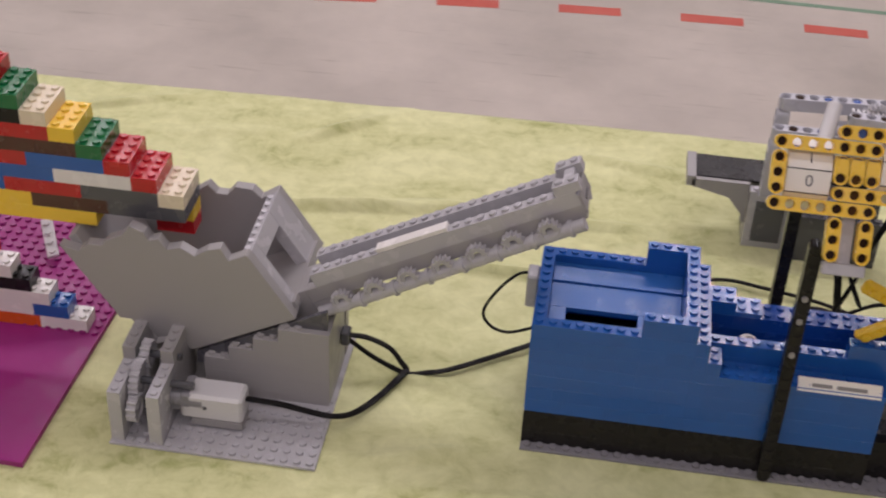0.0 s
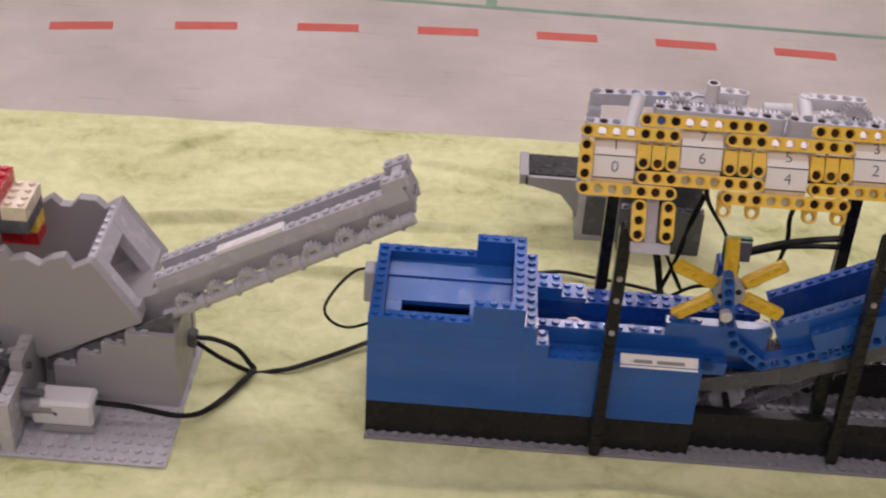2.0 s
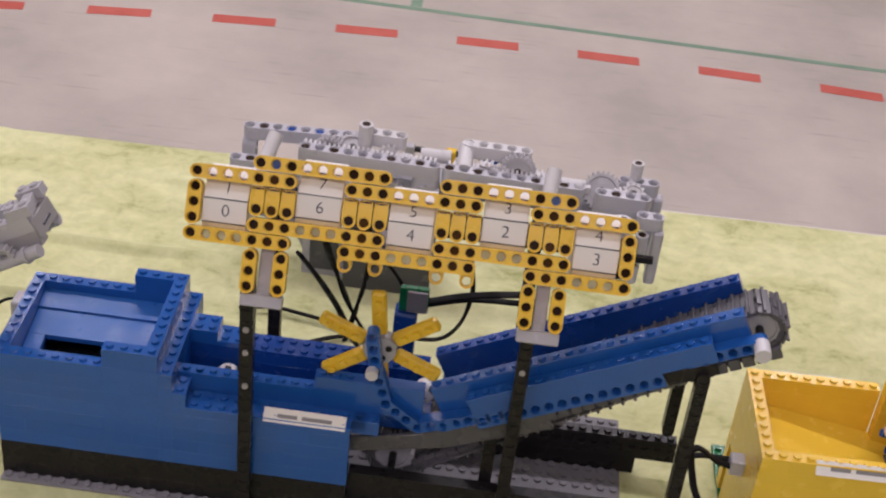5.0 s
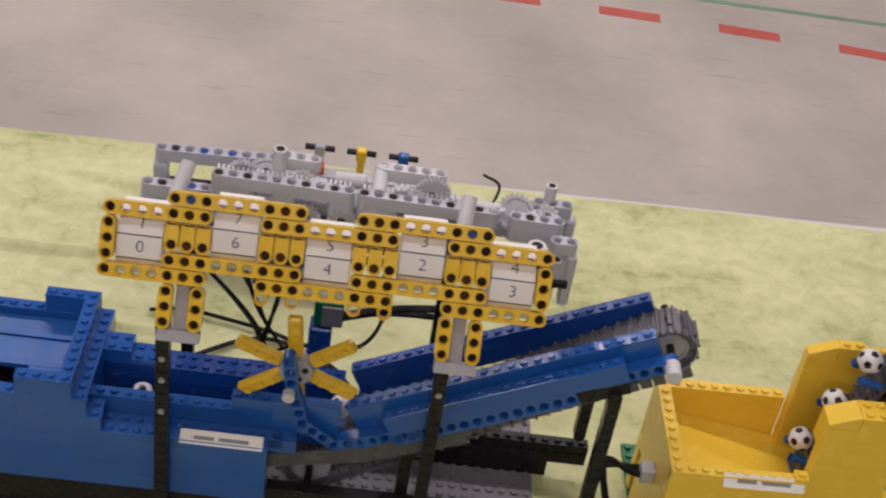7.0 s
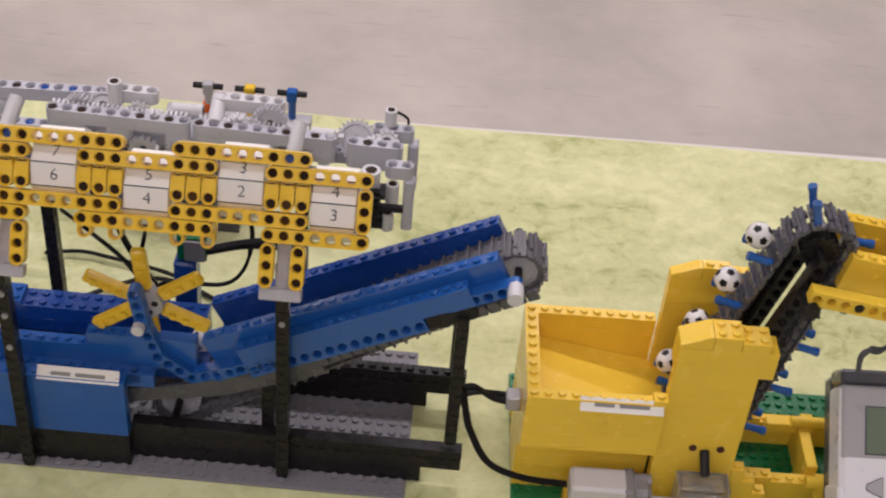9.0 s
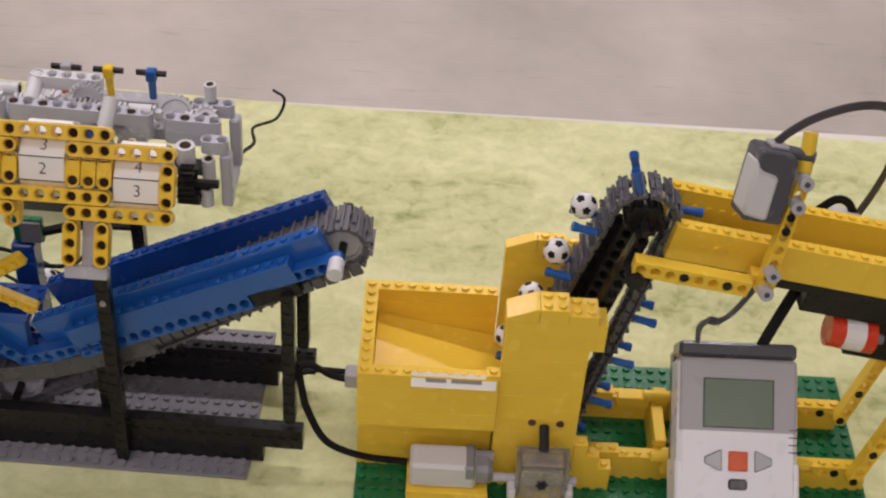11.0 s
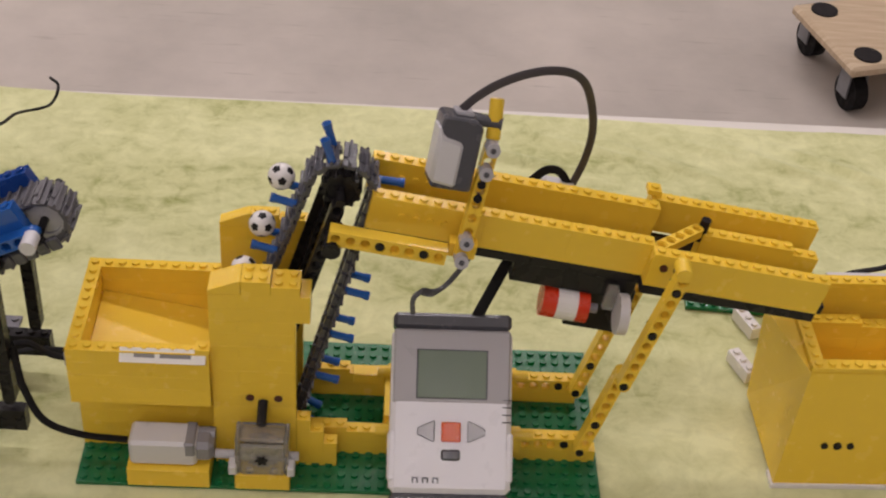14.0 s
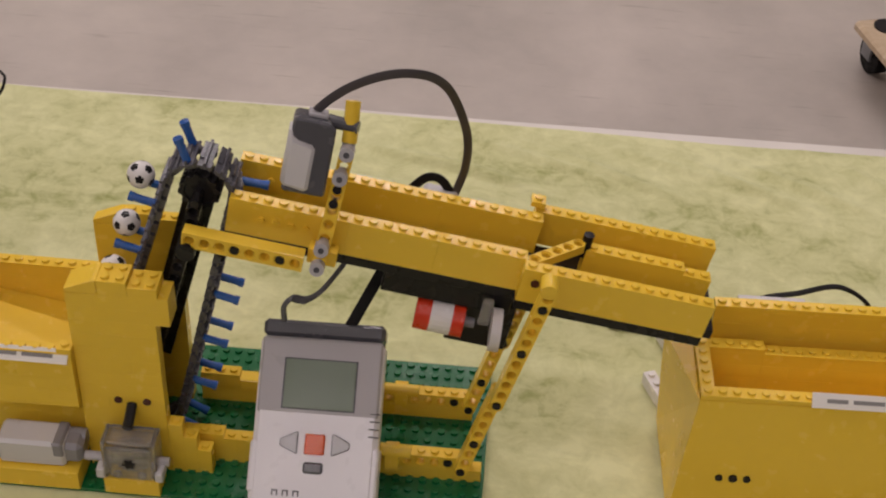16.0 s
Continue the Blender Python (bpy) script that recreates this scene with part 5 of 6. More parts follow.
# low yellow frame on the plate
for y, seed in ((0.0300, 80), (0.0800, 81)):
    wall(yel, 0.134, y, YZ, 22 if y < 0.05 else 21, 1, YELLOW, seed=seed, studs=False)
    wall(yel, 0.134, y, YZ + 0.0096, 11, 1, YELLOW, seed=seed + 2)
    piece("holed_brick", holed_brick_mesh(10, YELLOW), yel, T(0.2262, y + 0.004, YZ + 0.0144))
    brick(yel, 0.134, y, YZ + 0.0192, 3, 1, 1, YELLOW)
    peg_between(yel, (0.2902, y - 0.0006, YZ + 0.0144), (0.2902, y + 0.003, YZ + 0.0144), BLACK, 0.00245)
part("brace", box(0.1800, 0.1870, 0.0382, 0.0798, YZ, 0.0290, 0.0005), YELLOW, yel)
part("brace", box(0.1600, 0.1798, 0.0715, 0.0790, 0.0225, 0.0300, 0.0005), YELLOW, yel)
for z, y in ((0.034, 0.021), (0.032, 0.073)):
    for x0 in (0.175, 0.247):
        bm = bmesh.new()
        rod(bm, (x0, y, z), (x0 + 0.022, y, z), 0.0038, 12)
        add_box(bm, x0 + 0.007, x0 + 0.015, y - 0.0038, y + 0.0040 + 0.004, 0.0224, z, 0.0005)
        part("peg", bm, YELLOW, yel, smooth=True)

# long chute, falling to the right
c0, c1 = yl(0.6086, 0.0290, 0.1932), yl(0.7702, 0.0360, 0.1648)
slope = math.atan2(c0.z - c1.z, c1.x - c0.x)
CM = Matrix.Translation(c0) @ Matrix.Rotation(math.atan2(c1.y - c0.y, c1.x - c0.x), 4, "Z") @ Matrix.Rotation(slope, 4, "Y")
for y, n in ((0, 20), (0.0345, 21)):
    pos = 0
    for k in ((8, 6, 6) if n == 20 else (6, 8, 7)):
        brick(yel, pos * S, y, -0.0017 - 0.0224, k, 1, 7, YELLOW, True, m=CM)
        pos += k
part("chute_floor", box(0.0, 0.270, 0.0002, 0.0425, -0.0305, -0.0243), BLACK, yel, at=CM)
part("chute_floor", box(0.1588, 0.2625, -0.0078, 0.0000, -0.0305, -0.0245), BLACK, yel, at=CM)
bm = bmesh.new()
for i in range(4):
    rod(bm, (0.018 + i * 0.008, -0.0014, -0.012), (0.018 + i * 0.008, 0.0005, -0.012), 0.0020, 10)
part("studs", bm, YELLOW, yel, at=CM)
bm = bmesh.new()
for i in range(4):
    rod(bm, (0.018 + i * 0.008, 0.0332, -0.012), (0.018 + i * 0.008, 0.0348, -0.012), 0.0020, 10)
part("studs", bm, YELLOW, yel, at=CM)
# second stretch, one stud wider
pos = 20
for k in (6, 7):
    brick(yel, pos * S - 0.0015, -0.0080, -0.0017 - 0.0224, k, 1, 7, YELLOW, True, m=CM)
    brick(yel, pos * S + 0.0035, 0.0435, -0.0017 - 0.0224, k, 1, 7, YELLOW, True, m=CM)
    pos += k
brick(yel, 20 * S, 0.0435, 0.0025 - 0.0016, 1, 1, 1, YELLOW, True, m=CM)
for k, x, h in ((7, 0.1935, 6), (2, 0.2495, 5)):
    brick(yel, x, 0.0235, -0.0060 - 0.0192, k, 1, h, YELLOW, True, m=CM)
beam_between(yel, CM @ Vector((0.164, 0.002, -0.004)), CM @ Vector((0.193, 0.027, -0.004)), 5, YELLOW, up=(0, 0, 1), name="gate", thick=0.005)
bm = bmesh.new()
rod(bm, (0.193, 0.027, -0.012), (0.193, 0.027, 0.0025), 0.0030, 12)
part("gate_pin", bm, BLACK, yel, at=CM)
bm = bmesh.new()
for x in (0.166, 0.174):
    rod(bm, (x, -0.0092, -0.010), (x, -0.0079, -0.010), 0.0023, 12)
part("hole", bm, BROWN, yel, at=CM)
# black gear block, motor can and wheel below
part("gear_block", box(0.088, 0.160, 0.004, 0.040, -0.0470, -0.0307, 0.0006), BLACK, yel, at=CM)
q0, q1 = yl(0.7065, 0.0385, 0.1175), yl(0.7335, 0.0385, 0.1135)
bm = bmesh.new()
rod(bm, q0, q1, 0.0096, 22)
can = part("motor_can", bm, TIN, yel, "red and white motor can", smooth=True)
bm = bmesh.new()
dq = (q1 - q0).normalized()
rod(bm, q0 + dq * 0.0085, q0 + dq * 0.0205, 0.00975, 22)
part("band", bm, WHITE, can)
bm = bmesh.new()
rod(bm, q1, q1 + dq * 0.006, 0.003, 12)
part("shaft", bm, STEEL, can)
part("gear_block", box(0.1300, 0.1650, 0.012, 0.034, -0.0800, -0.0472, 0.0006), BLACK, yel, at=CM)
w0 = yl(0.7490, 0.0270, 0.1200)
bm = bmesh.new()
rod(bm, w0, w0 + Vector((0.0055, 0, -0.0005)), 0.0120, 24)
part("wheel", bm, PGRAY, yel, smooth=True)
part("link", box(0.1440, 0.1500, -0.0020, 0.0030, -0.052, -0.036), CLEAR, yel, at=CM)

# slanted legs
for y, off in ((0.0158, 0.0), (0.0658, 0.0)):
    top, foot = yl(0.7787 + off, y + 0.0035, 0.1660), yl(0.7388 + off, y - 0.0045, 0.0235)
    if y > 0.05:
        top = top + (foot - top) * 0.18
    L = (top - foot).length
    dd = (top - foot).normalized()
    beam_between(yel, foot, top, 9, YELLOW, name="leg")
    beam_between(yel, foot + dd * 0.064 + Vector((0, -0.0079, 0)), top + Vector((0, -0.0079, 0)), 11 if y < 0.05 else 8, YELLOW, name="leg")
    for t in (0.0, 0.024, 0.064, 0.104, 0.136):
        if t < L:
            p = foot + dd * t
            peg_between(yel, p + Vector((0, -0.0042 if t < 0.06 else -0.0120, 0)), p, BLACK, 0.00235)
    if y < 0.05:
        bm = bmesh.new()
        rod(bm, top + Vector((-0.001, -0.0125, 0.001)), top + Vector((-0.001, -0.002, 0.001)), 0.0046, 14)
        part("peg", bm, YELLOW, yel, smooth=True)

# arm from the lift to the sensor mast
AR = YA.inverted() @ Matrix.Translation((0.5900, 0.0146, 0.1748)) @ Matrix.Rotation(radians(8.4), 4, "Y")
piece("arm", holed_brick_mesh(8, YELLOW, False), yel, AR)
for k in (3, 6):
    peg_between(yel, AR @ Vector((k * S, -0.0042, 0)), AR @ Vector((k * S, 0, 0)), BLACK, 0.00245)
peg_between(yel, AR @ Vector((-0.001, -0.006, -0.0075)), AR @ Vector((-0.001, 0.016, -0.0075)), BLACK, 0.0052)
part("arm_block", box(0.0610, 0.0765, 0.0050, 0.0125, -0.0050, 0.0045, 0.0004), YELLOW, yel, at=AR)
mt, mb = yl(0.6694, 0.0362, 0.2235), yl(0.6573, 0.0146, 0.1655)
dm = (mb - mt).normalized()
beam_between(yel, mt, mb, 9, YELLOW, name="mast")
bm = bmesh.new()
rod(bm, yl(0.6698, 0.0385, 0.2270), yl(0.6702, 0.0412, 0.2325), 0.0039, 14)
rod(bm, yl(0.6703, 0.0425, 0.2355), yl(0.6706, 0.0478, 0.2460), 0.0039, 14)
part("mast_tube", bm, YELLOW, yel, smooth=True)
bm = bmesh.new()
rod(bm, yl(0.6690, 0.0345, 0.2190), yl(0.6698, 0.0384, 0.2268), 0.0034, 12)
part("axle", bm, LGRAY, yel)
for x, y, z in ((0.6695, 0.0368, 0.2237), (0.6668, 0.0313, 0.2122), (0.6592, 0.0175, 0.1760), (0.6573, 0.0146, 0.1655)):
    bush = peg_between(yel, yl(x + 0.0006, y - 0.0094, z + 0.0030), yl(x, y, z), LGRAY, 0.0039, "bush")
    peg(bush, T(0, 0, -0.0004), DGRAY, 0.0016, 0.0010, "axle_end")
bm = bmesh.new()
rod(bm, yl(0.6560, 0.0440, 0.2360), yl(0.6742, 0.0412, 0.2345), 0.0034, 12)
part("axle", bm, DGRAY, yel)
for t in (0.0205, 0.0285):
    p = mt + dm * t
    peg_between(yel, p + Vector((0, -0.0040, 0.0014)), p, BLACK, 0.00245)

# ball sensor on the mast
SN = YA.inverted() @ Matrix.Translation((0.6470, 0.0270, 0.2035)) @ Matrix.Rotation(radians(-20), 4, "X") @ Matrix.Rotation(radians(8), 4, "Y") @ Matrix.Rotation(radians(9), 4, "Z")
sensor = part("sensor", extrude_xz([(-0.0105, 0), (0.0115, 0), (0.0115, 0.036), (0.007, 0.039), (-0.0095, 0.039), (-0.0105, 0.0365)], -0.009, 0.012, 0.0012), DGRAY, yel, "dark gray sensor with a pale cover", at=SN)
bm = extrude_xz([(-0.0118, 0.003), (0.003, 0.001), (0.003, 0.0265), (-0.0080, 0.0285), (-0.0118, 0.0345)], -0.0108, 0.0080, 0.0022)
part("cover", bm, PGRAY, sensor, smooth=True)
part("socket", box(-0.0035, 0.0065, -0.003, 0.008, 0.0391, 0.0415, 0.0006), LGRAY, sensor)

# ---- programmable brick ----
NX = Matrix.Translation((0.6590, -0.0098, 0.0718)) @ Matrix.Rotation(radians(2.5), 4, "Z") @ Matrix.Rotation(radians(41.3), 4, "X")
nxt = thing("control_brick", "white and gray control brick propped at a slant", "controller", NX)
W, Hh = 0.0345, 0.0470
part("case", box(-W, W, -Hh, Hh - 0.001, -0.024, 0.0, 0.003), CASEWHITE, nxt, smooth=True)
part("battery_case", box(-W + 0.002, W - 0.002, -Hh - 0.006, Hh + 0.006, -0.040, -0.0242, 0.003), DGRAY, nxt, smooth=True)
part("top_cap", box(-W + 0.0005, W - 0.0005, Hh - 0.0008, Hh + 0.0085, -0.022, -0.0012, 0.002), DGRAY, nxt, "dark gray end cap", smooth=True)
part("foot_cap", box(-W + 0.0008, W - 0.0005, -Hh - 0.008, -Hh - 0.0002, -0.022, -0.0012, 0.002), DGRAY, nxt, "dark gray end cap", smooth=True)
part("face_panel", box(-W + 0.001, W - 0.001, 0.0035, Hh - 0.0012, -0.003, 0.0003, 0.0012), FACEGRAY, nxt, "light gray upper face", smooth=True)
part("screen_bezel", box(-0.0205, 0.0205, 0.0060, 0.0345, -0.001, 0.0006, 0.0004), DGRAY, nxt)
part("screen", box(-0.0196, 0.0196, 0.0068, 0.0338, -0.0006, 0.0010, 0.0003), SCREEN, nxt, "gray-green blank screen")
part("button", box(-0.0055, 0.0055, -0.0180, -0.0068, -0.001, 0.0014, 0.0006), ORANGE, nxt, "orange square button")
part("button", box(-0.0055, 0.0055, -0.0285, -0.0222, -0.001, 0.0012, 0.0012), DGRAY, nxt, "gray button")
for s in (-1, 1):
    bm = bmesh.new()
    tri = [(s * 0.0098, -0.0064), (s * 0.0098, -0.0178), (s * 0.0188, -0.0138), (s * 0.0188, -0.0106)]
    vs = [bm.verts.new((x, y, 0.0010)) for x, y in tri]
    f = bm.faces.new(vs if s < 0 else vs[::-1])
    r = bmesh.ops.extrude_face_region(bm, geom=[f])
    bmesh.ops.translate(bm, vec=(0, 0, -0.0018), verts=[v for v in r["geom"] if isinstance(v, bmesh.types.BMVert)])
    bmesh.ops.recalc_face_normals(bm, faces=bm.faces)
    part("button", bm, LGRAY, nxt, "gray arrow button")
    bm = bmesh.new()
    ring = tri + tri[:1]
    for (xa, ya), (xb, yb_) in zip(ring, ring[1:]):
        rod(bm, (xa, ya, 0.0004), (xb, yb_, 0.0004), 0.0005, 6)
    part("button_rim", bm, DGRAY, nxt)
    part("grip", box(s * 0.0315 - 0.004, s * 0.0315 + 0.004, -0.0405, -0.012, -0.026, -0.0006, 0.0014), CASEWHITE, nxt, smooth=True)
bm = bmesh.new()
for i in range(4):
    add_box(bm, 0.0290, 0.0345, 0.0060 - i * 0.0042, 0.0066 - i * 0.0042, -0.001, 0.0003)
part("vent_slot", bm, INK, nxt)
bm = bmesh.new()
x = -0.0215
for k in range(3):
    add_box(bm, x, x + 0.0008, -0.0412, -0.0382, -0.0003, 0.0003)
    add_box(bm, x + 0.0026, x + 0.0034, -0.0412, -0.0382, -0.0003, 0.0003)
    add_box(bm, x, x + 0.0034, -0.0388, -0.0380, -0.0003, 0.0003)
    x += 0.0058
part("maker_mark", bm, DGRAY, nxt)

# ---- second yellow hopper ----
YB = Matrix.Translation((0.868, 0.0232, 0)) @ Matrix.Rotation(radians(3.2), 4, "Z")
yb = thing("ball_hopper", "large yellow brick hopper with studded rims", "toy machine", YB)
BZ = 0.0004
wall(yb, 0, 0, BZ, 24, 9, YELLOW, seed=90, studs=False)
wall(yb, 0, 0, BZ + 9 * 0.0096, 24, 1, YELLOW, h=1, seed=91)
wall(yb, 0, S, BZ, 5, 9, YELLOW, along="y", seed=92, studs=False)
wall(yb, 0, S, BZ + 9 * 0.0096, 5, 1, YELLOW, along="y", h=1, seed=93)
wall(yb, S, 5 * S, BZ + 4 * 0.0096, 4, 5, YELLOW, seed=94, studs=False)
wall(yb, S, 5 * S, BZ + 9 * 0.0096, 4, 1, YELLOW, h=1)
wall(yb, 5 * S, 5 * S, BZ + 4 * 0.0096, 19, 5, YELLOW, seed=95)
part("inner_floor", box(S, 0.19, S, 5 * S, 0.052, 0.056), YELLOW, yb)
wall(yb, 0.010, 0.054, BZ, 23, 11, YELLOW, seed=96, studs=False)
wall(yb, 0.010, 0.054, BZ + 11 * 0.0096, 23, 1, YELLOW, h=1, seed=97)
# side wall and front skirt, both flaring out towards the foot
def hull_mesh(low, high):
    """A closed block between two outlines of the same number of corners."""
    bm = bmesh.new()
    lo, hi = [bm.verts.new(v) for v in low], [bm.verts.new(v) for v in high]
    bm.faces.new(lo[::-1])
    bm.faces.new(hi)
    for k in range(len(lo)):
        bm.faces.new((lo[k], lo[(k + 1) % len(lo)], hi[(k + 1) % len(lo)], hi[k]))
    bmesh.ops.recalc_face_normals(bm, faces=bm.faces)
    return bm


FOOT, RIM = 0.0040, BZ + 0.0862
front_low, front_high = (-0.0085, -0.0120, FOOT), (-0.0004, -0.0006, RIM)
back_low, back_high = (-0.0095, 0.0640, FOOT), (-0.0160, 0.0560, RIM)
part("side_wall", hull_mesh([front_low, (-0.0003, -0.0004, FOOT), (-0.0003, 0.0640, FOOT), back_low], [front_high, (-0.0003, -0.0004, RIM), (-0.0003, 0.0560, RIM), back_high]), YELLOW, yb)
part("front_skirt", hull_mesh([front_low, (0.192, -0.0120, FOOT), (0.192, -0.0003, FOOT), (-0.0002, -0.0003, FOOT)], [front_high, (0.192, -0.0006, RIM), (0.192, -0.0003, RIM), (-0.0002, -0.0003, RIM)]), YELLOW, yb)
part("base_plate", box(-0.0100, 0.192, -0.0135, -0.0005, 0.0004, 0.0039, 0.0003), WHITE, yb, "white base plate")
part("step", box(5 * S, 0.19, 6 * S, 0.0538, 0.07, 0.074), YELLOW, yb)
bm = bmesh.new()
for x, r in ((0.0185, 0.0022), (0.0265, 0.0026), (0.0345, 0.0022)):
    rod(bm, (x - 0.0008, -0.0090, 0.0335), (x - 0.0008, -0.0060, 0.0335), r, 12)
part("hole", bm, BLACK, yb)
name_label(yb, Matrix.Translation((0.0605, -0.0030, 0.0890)) @ Matrix.Rotation(radians(-42), 4, "X"))
for x, y, rz, m2 in ((0.8545, 0.1110, 66, WHITE), (0.8640, 0.1540, 66, WHITE)):
    bm = bmesh.new()
    add_box(bm, -0.012, 0.012, -0.004, 0.004, 0.0, 0.0095, 0.0003)
    add_studs(bm, 3, 1, 0.0095, -0.012, -0.004)
    solid("loose_brick", bm, m2, "white brick lying on the cloth by the hopper", "brick", pose(x, y, 0.0015, 0, 0, -rz), group="white bricks")

far_plate = thing("baseplate", "flat green studded plate lying on the cloth behind the chute", "brick", pose(0.824, 0.170, 0.0006, 0, 0, -2))
plate_with_studs("plate", 0, 0, 9, 5, 0, GREEN, far_plate, thick=0.0030)

# ---- cables ----
def cable(points, w=0.0045, h=0.0022, label="flat black cable running over the cloth", up=(0, 0, 1), mat=None):
    return solid("cable", sweep(points, w, h, up), mat or RUBBER, label, "cable", smooth=True)


cable([(-0.1165, 0.046, 0.031), (-0.106, 0.049, 0.028), (-0.092, 0.051, 0.020), (-0.0835, 0.0505, 0.009), (-0.0805, 0.0490, 0.0055), (-0.0815, 0.0450, 0.0050), (-0.0865, 0.0350, 0.0040), (-0.094, 0.0200, 0.0040), (-0.102, 0.0060, 0.0050), (-0.110, -0.0035, 0.0070), (-0.122, -0.0110, 0.0120), (-0.148, -0.014, 0.019), (-0.170, -0.016, 0.022)], 0.0044, 0.0020)
cable([(-0.1165, 0.044, 0.028), (-0.100, 0.046, 0.014), (-0.080, 0.0480, 0.0030), (-0.066, 0.0515, 0.003), (-0.053, 0.057, 0.003), (-0.027, 0.075, 0.003), (0.004, 0.0955, 0.005)], 0.0040, 0.0020)
cable([(-0.004, 0.060, 0.088), (-0.014, 0.058, 0.086), (-0.026, 0.055, 0.073), (-0.033, 0.053, 0.058), (-0.028, 0.052, 0.048), (-0.016, 0.052, 0.0445), (0.001, 0.054, 0.050)], 0.0018, 0.0018, "thin black wire looping beside the blue hopper")
solid("cable_plug", box(-0.0075, -0.0003, 0.052, 0.066, 0.066, 0.090, 0.001), LGRAY, "gray cable plug on the side of the blue hopper", "plug")
cable([(0.106, 0.115, 0.012), (0.135, 0.118, 0.006), (0.17, 0.105, 0.004), (0.20, 0.105, 0.006), (0.235, 0.098, 0.014)], 0.003)
cable([(0.105, 0.105, 0.005), (0.15, 0.150, 0.004), (0.19, 0.170, 0.004), (0.235, 0.150, 0.005), (0.26, 0.10, 0.02)], 0.0035)
cable([(0.165, 0.058, 0.150), (0.176, 0.075, 0.120), (0.186, 0.100, 0.080), (0.195, 0.12, 0.04), (0.21, 0.14, 0.006)], 0.005)
cable([(0.200, 0.058, 0.190), (0.206, 0.078, 0.150), (0.222, 0.088, 0.120), (0.230, 0.086, 0.106)], 0.0035)
cable([(0.242, 0.086, 0.1065), (0.262, 0.088, 0.1120), (0.280, 0.087, 0.1170), (0.299, 0.085, 0.1215)], 0.006)
cable([(0.240, 0.087, 0.1030), (0.262, 0.090, 0.1080), (0.280, 0.089, 0.1110), (0.299, 0.086, 0.1140)], 0.005)
cable([(0.2640, 0.088, 0.1400), (0.2662, 0.100, 0.1229), (0.2676, 0.100, 0.1045), (0.2616, 0.100, 0.0800), (0.2476, 0.100, 0.0666), (0.2160, 0.100, 0.0652), (0.200, 0.108, 0.050)], 0.003)
cable([(0.1049, 0.1864, 0.004), (0.1284, 0.1902, 0.005), (0.1490, 0.1871, 0.005), (0.1902, 0.1771, 0.005), (0.2150, 0.165, 0.006)], 0.003)
cable([(0.1760, 0.080, 0.1500), (0.1821, 0.100, 0.1106), (0.1932, 0.100, 0.0829), (0.2040, 0.106, 0.058)], 0.005)
cable([(0.2050, 0.080, 0.1500), (0.2026, 0.100, 0.1141), (0.1967, 0.100, 0.0835), (0.1900, 0.108, 0.050)], 0.004)
cable([(0.405, 0.018, 0.076), (0.412, 0.022, 0.074), (0.424, 0.024, 0.064), (0.438, 0.026, 0.060), (0.446, 0.028, 0.060)], 0.005)
cable([(0.404, 0.026, 0.062), (0.415, 0.030, 0.062), (0.430, 0.032, 0.060), (0.446, 0.034, 0.058)], 0.004)
cable([(0.405, 0.016, 0.076), (0.408, 0.010, 0.064), (0.412, 0.004, 0.054), (0.424, -0.006, 0.040), (0.445, -0.009, 0.033), (0.472, -0.0075, 0.029)], 0.0045)
solid("cable_plug", box(0.4315, 0.4405, 0.022, 0.032, 0.056, 0.067, 0.001), LGRAY, "gray cable plug between the two machines", "plug")
# sensor cable looping high over the chute
cable([(0.6525, 0.0420, 0.2420), (0.6600, 0.0440, 0.2490), (0.6705, 0.0462, 0.2560), (0.6850, 0.0475, 0.2625), (0.6990, 0.0500, 0.2640), (0.7115, 0.0560, 0.2580), (0.7200, 0.0640, 0.2430), (0.7270, 0.0780, 0.2110), (0.7265, 0.0870, 0.1830), (0.7210, 0.0890, 0.1610)], 0.0048, 0.0018, "flat dark cable looping from the sensor over the chute", up=(0.3, -1, 0.3), mat=GRAYRUBBER)
cable([(0.7195, 0.0880, 0.1630), (0.7135, 0.0880, 0.1720), (0.7055, 0.0870, 0.1735), (0.6965, 0.0860, 0.1650)], 0.0050, 0.0024, "flat dark cable end behind the chute", up=(0, -1, 0.3))
cable([(0.6340, 0.0330, 0.1040), (0.6335, 0.0350, 0.1140), (0.6380, 0.0370, 0.1185), (0.6450, 0.0400, 0.1160), (0.6540, 0.0450, 0.1210), (0.6680, 0.0540, 0.1400), (0.6740, 0.0580, 0.1520)], 0.0048, 0.003, "flat gray cable from the control brick to the chute", up=(1, 0, 0), mat=DGRAY)
cable([(0.6700, 0.0330, 0.1030), (0.6780, 0.0420, 0.1180), (0.6880, 0.0520, 0.1370), (0.6960, 0.0580, 0.1530)], 0.0068, 0.0024, "flat black cable from the control brick to the chute", up=(0, -1, 0.5))
cable([(0.6330, -0.0180, 0.0055), (0.6365, -0.0320, 0.0040), (0.6450, -0.0430, 0.0032), (0.6590, -0.0490, 0.0030), (0.6700, -0.0420, 0.0034), (0.6760, -0.0220, 0.0055)], 0.0045, 0.0026)
cable([(0.366, 0.078, 0.182), (0.352, 0.20, 0.10), (0.3366, 0.2884, 0.0482), (0.3462, 0.3364, 0.0238), (0.3503, 0.3525, 0.0308), (0.3388, 0.3724, 0.0251)], 0.0022, 0.002, "thin black wire hanging behind the counter board")
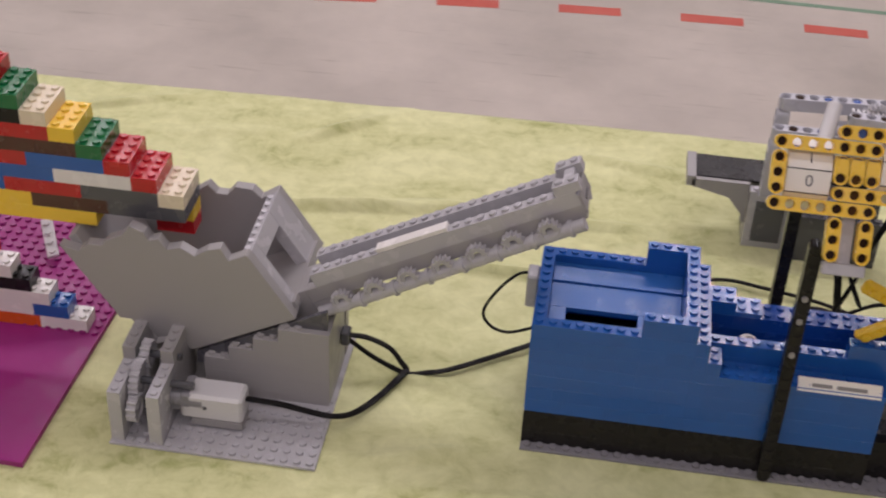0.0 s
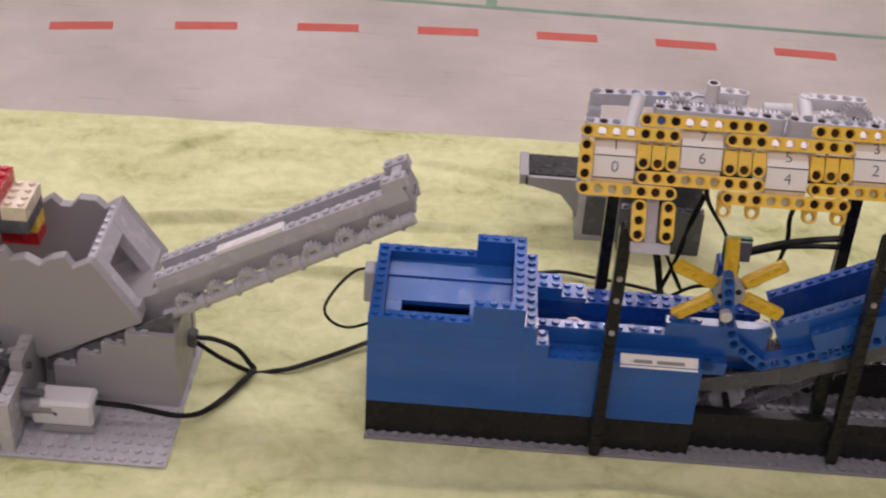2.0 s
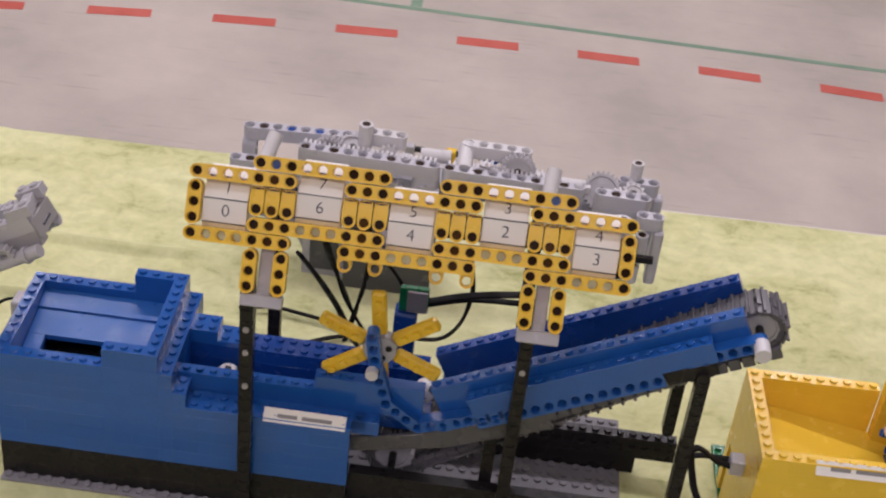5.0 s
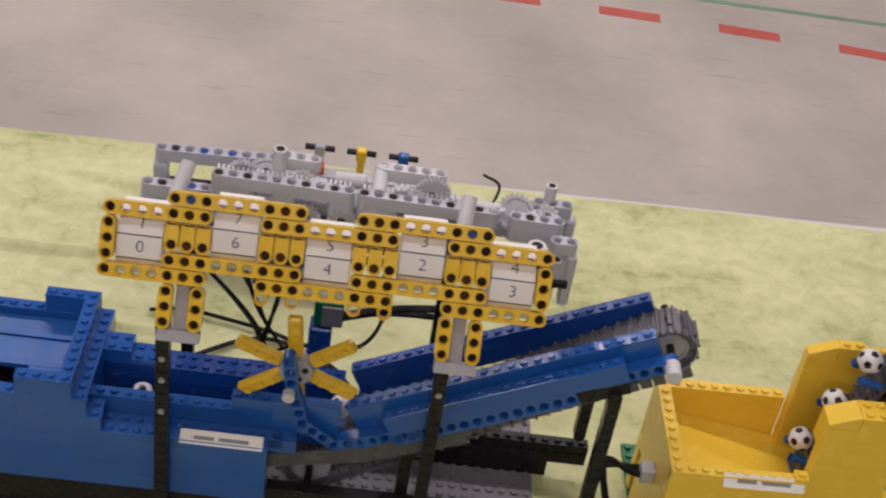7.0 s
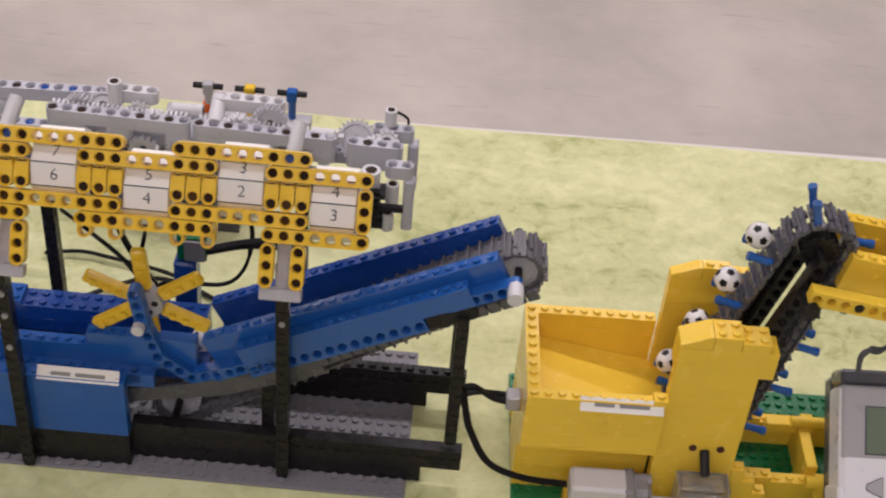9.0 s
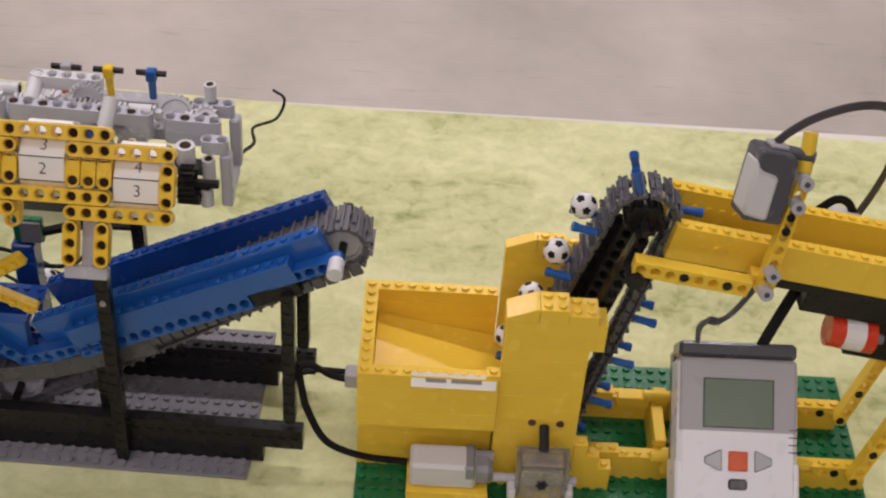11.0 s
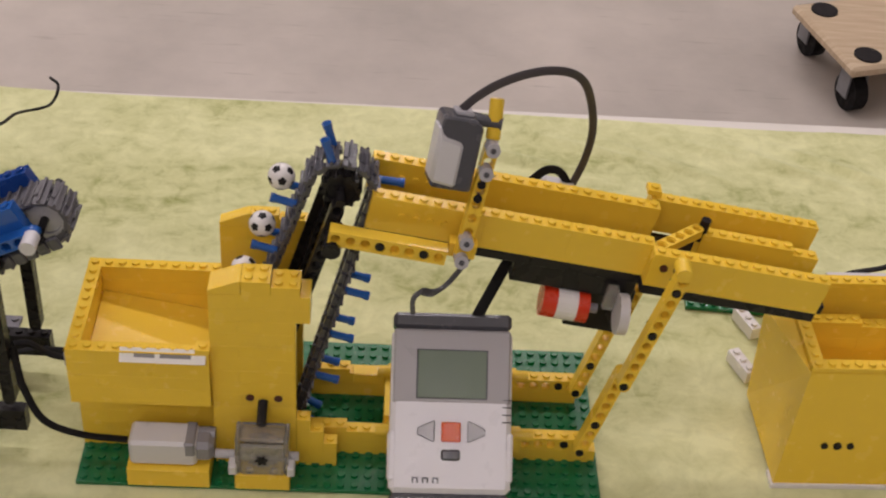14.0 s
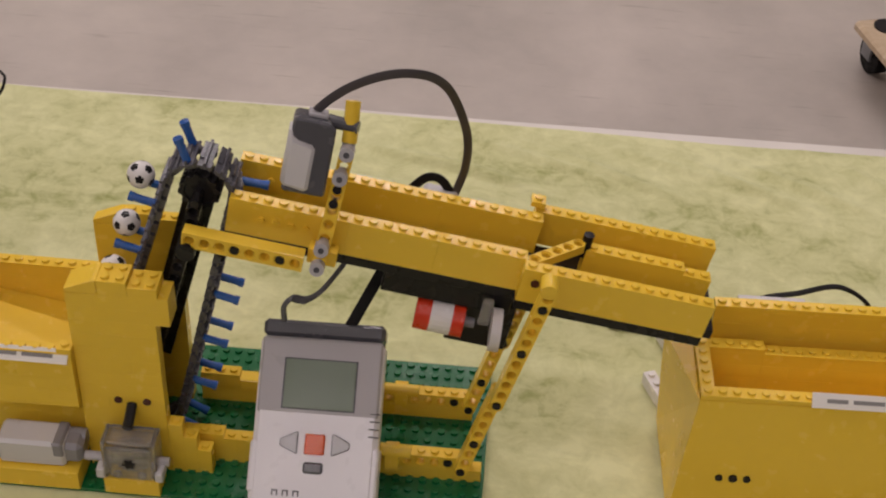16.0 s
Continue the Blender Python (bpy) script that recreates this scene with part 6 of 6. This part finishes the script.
cable([(0.900, 0.1200, 0.0780), (0.9153, 0.125, 0.0804), (0.930, 0.125, 0.0848), (0.9522, 0.125, 0.0929), (0.9713, 0.125, 0.0828), (0.976, 0.120, 0.070)], 0.004, 0.002, "flat black cable rising behind the yellow hopper")
part("lid", box(0.030, 0.070, 0.0622, 0.090, 0.0850, 0.0880), PGRAY, yb)
part("chute_motor", box(-0.010, 0.010, -0.008, 0.008, 0, 0.011, 0.002), PGRAY, yel, "pale gray motor behind the chute", at=CM @ T(0.111, 0.0510, -0.019), smooth=True)
part("chute_motor_bracket", box(0.092, 0.116, 0.0427, 0.056, -0.0300, -0.0142), BLACK, yel, at=CM)

# ---- balls ----
for k, at in enumerate(CARRIED):
    w = YA @ at
    p = w @ Vector((0.0098, 0, 0.0135))
    o = w.to_3x3() @ Vector((0, 0, 1))
    if o.x < -0.5 and p.z > 0.080:
        ball(p.x, p.y, p.z, k, "white toy football with black patches carried on blue pins")
ball(0.1290, 0.036, 0.0695, 3)
ball(0.215, 0.150, 0.009, 2, "white toy football with black patches lying on the cloth")
ball(0.248, 0.037, 0.0780, 9)

# ---- furniture dolly on the hall floor ----
DM = Matrix.Translation((1.3067, 1.7729, FZ)) @ Matrix.Rotation(radians(-71.9), 4, "Z")
dolly = thing("furniture_dolly", "pale wooden furniture dolly with felt pads and swivel wheels", "dolly", DM)
bm = box(0, 0.228, 0, 0.40, 0.088, 0.110, 0.006)
part("board", bm, PLY, dolly, smooth=True)
for x, y in ((0.035, 0.048), (0.193, 0.048), (0.035, 0.352), (0.193, 0.352)):
    bm = bmesh.new()
    add_cyl(bm, 0.0245, 0.003, T(x, y, 0.1101), 24)
    part("felt_pad", bm, FELT, dolly, "round black felt pad")
for x, y in ((-0.0095, 0.057), (0.173, 0.0385), (-0.0095, 0.345), (0.173, 0.345)):
    bm = bmesh.new()
    add_box(bm, x - 0.02, x + 0.03, y - 0.025, y + 0.025, 0.083, 0.0878)
    for s in (-1, 1):
        add_box(bm, x - 0.005, x + 0.028, y + s * 0.017 - 0.002, y + s * 0.017 + 0.002, 0.028, 0.083)
    fork = part("caster_fork", bm, STEEL, dolly)
    bm = bmesh.new()
    rod(bm, (x + 0.015, y - 0.013, 0.0350), (x + 0.015, y + 0.013, 0.0350), 0.0348, 24)
    part("wheel", bm, RUBBER, fork, "black rubber wheel", smooth=True)
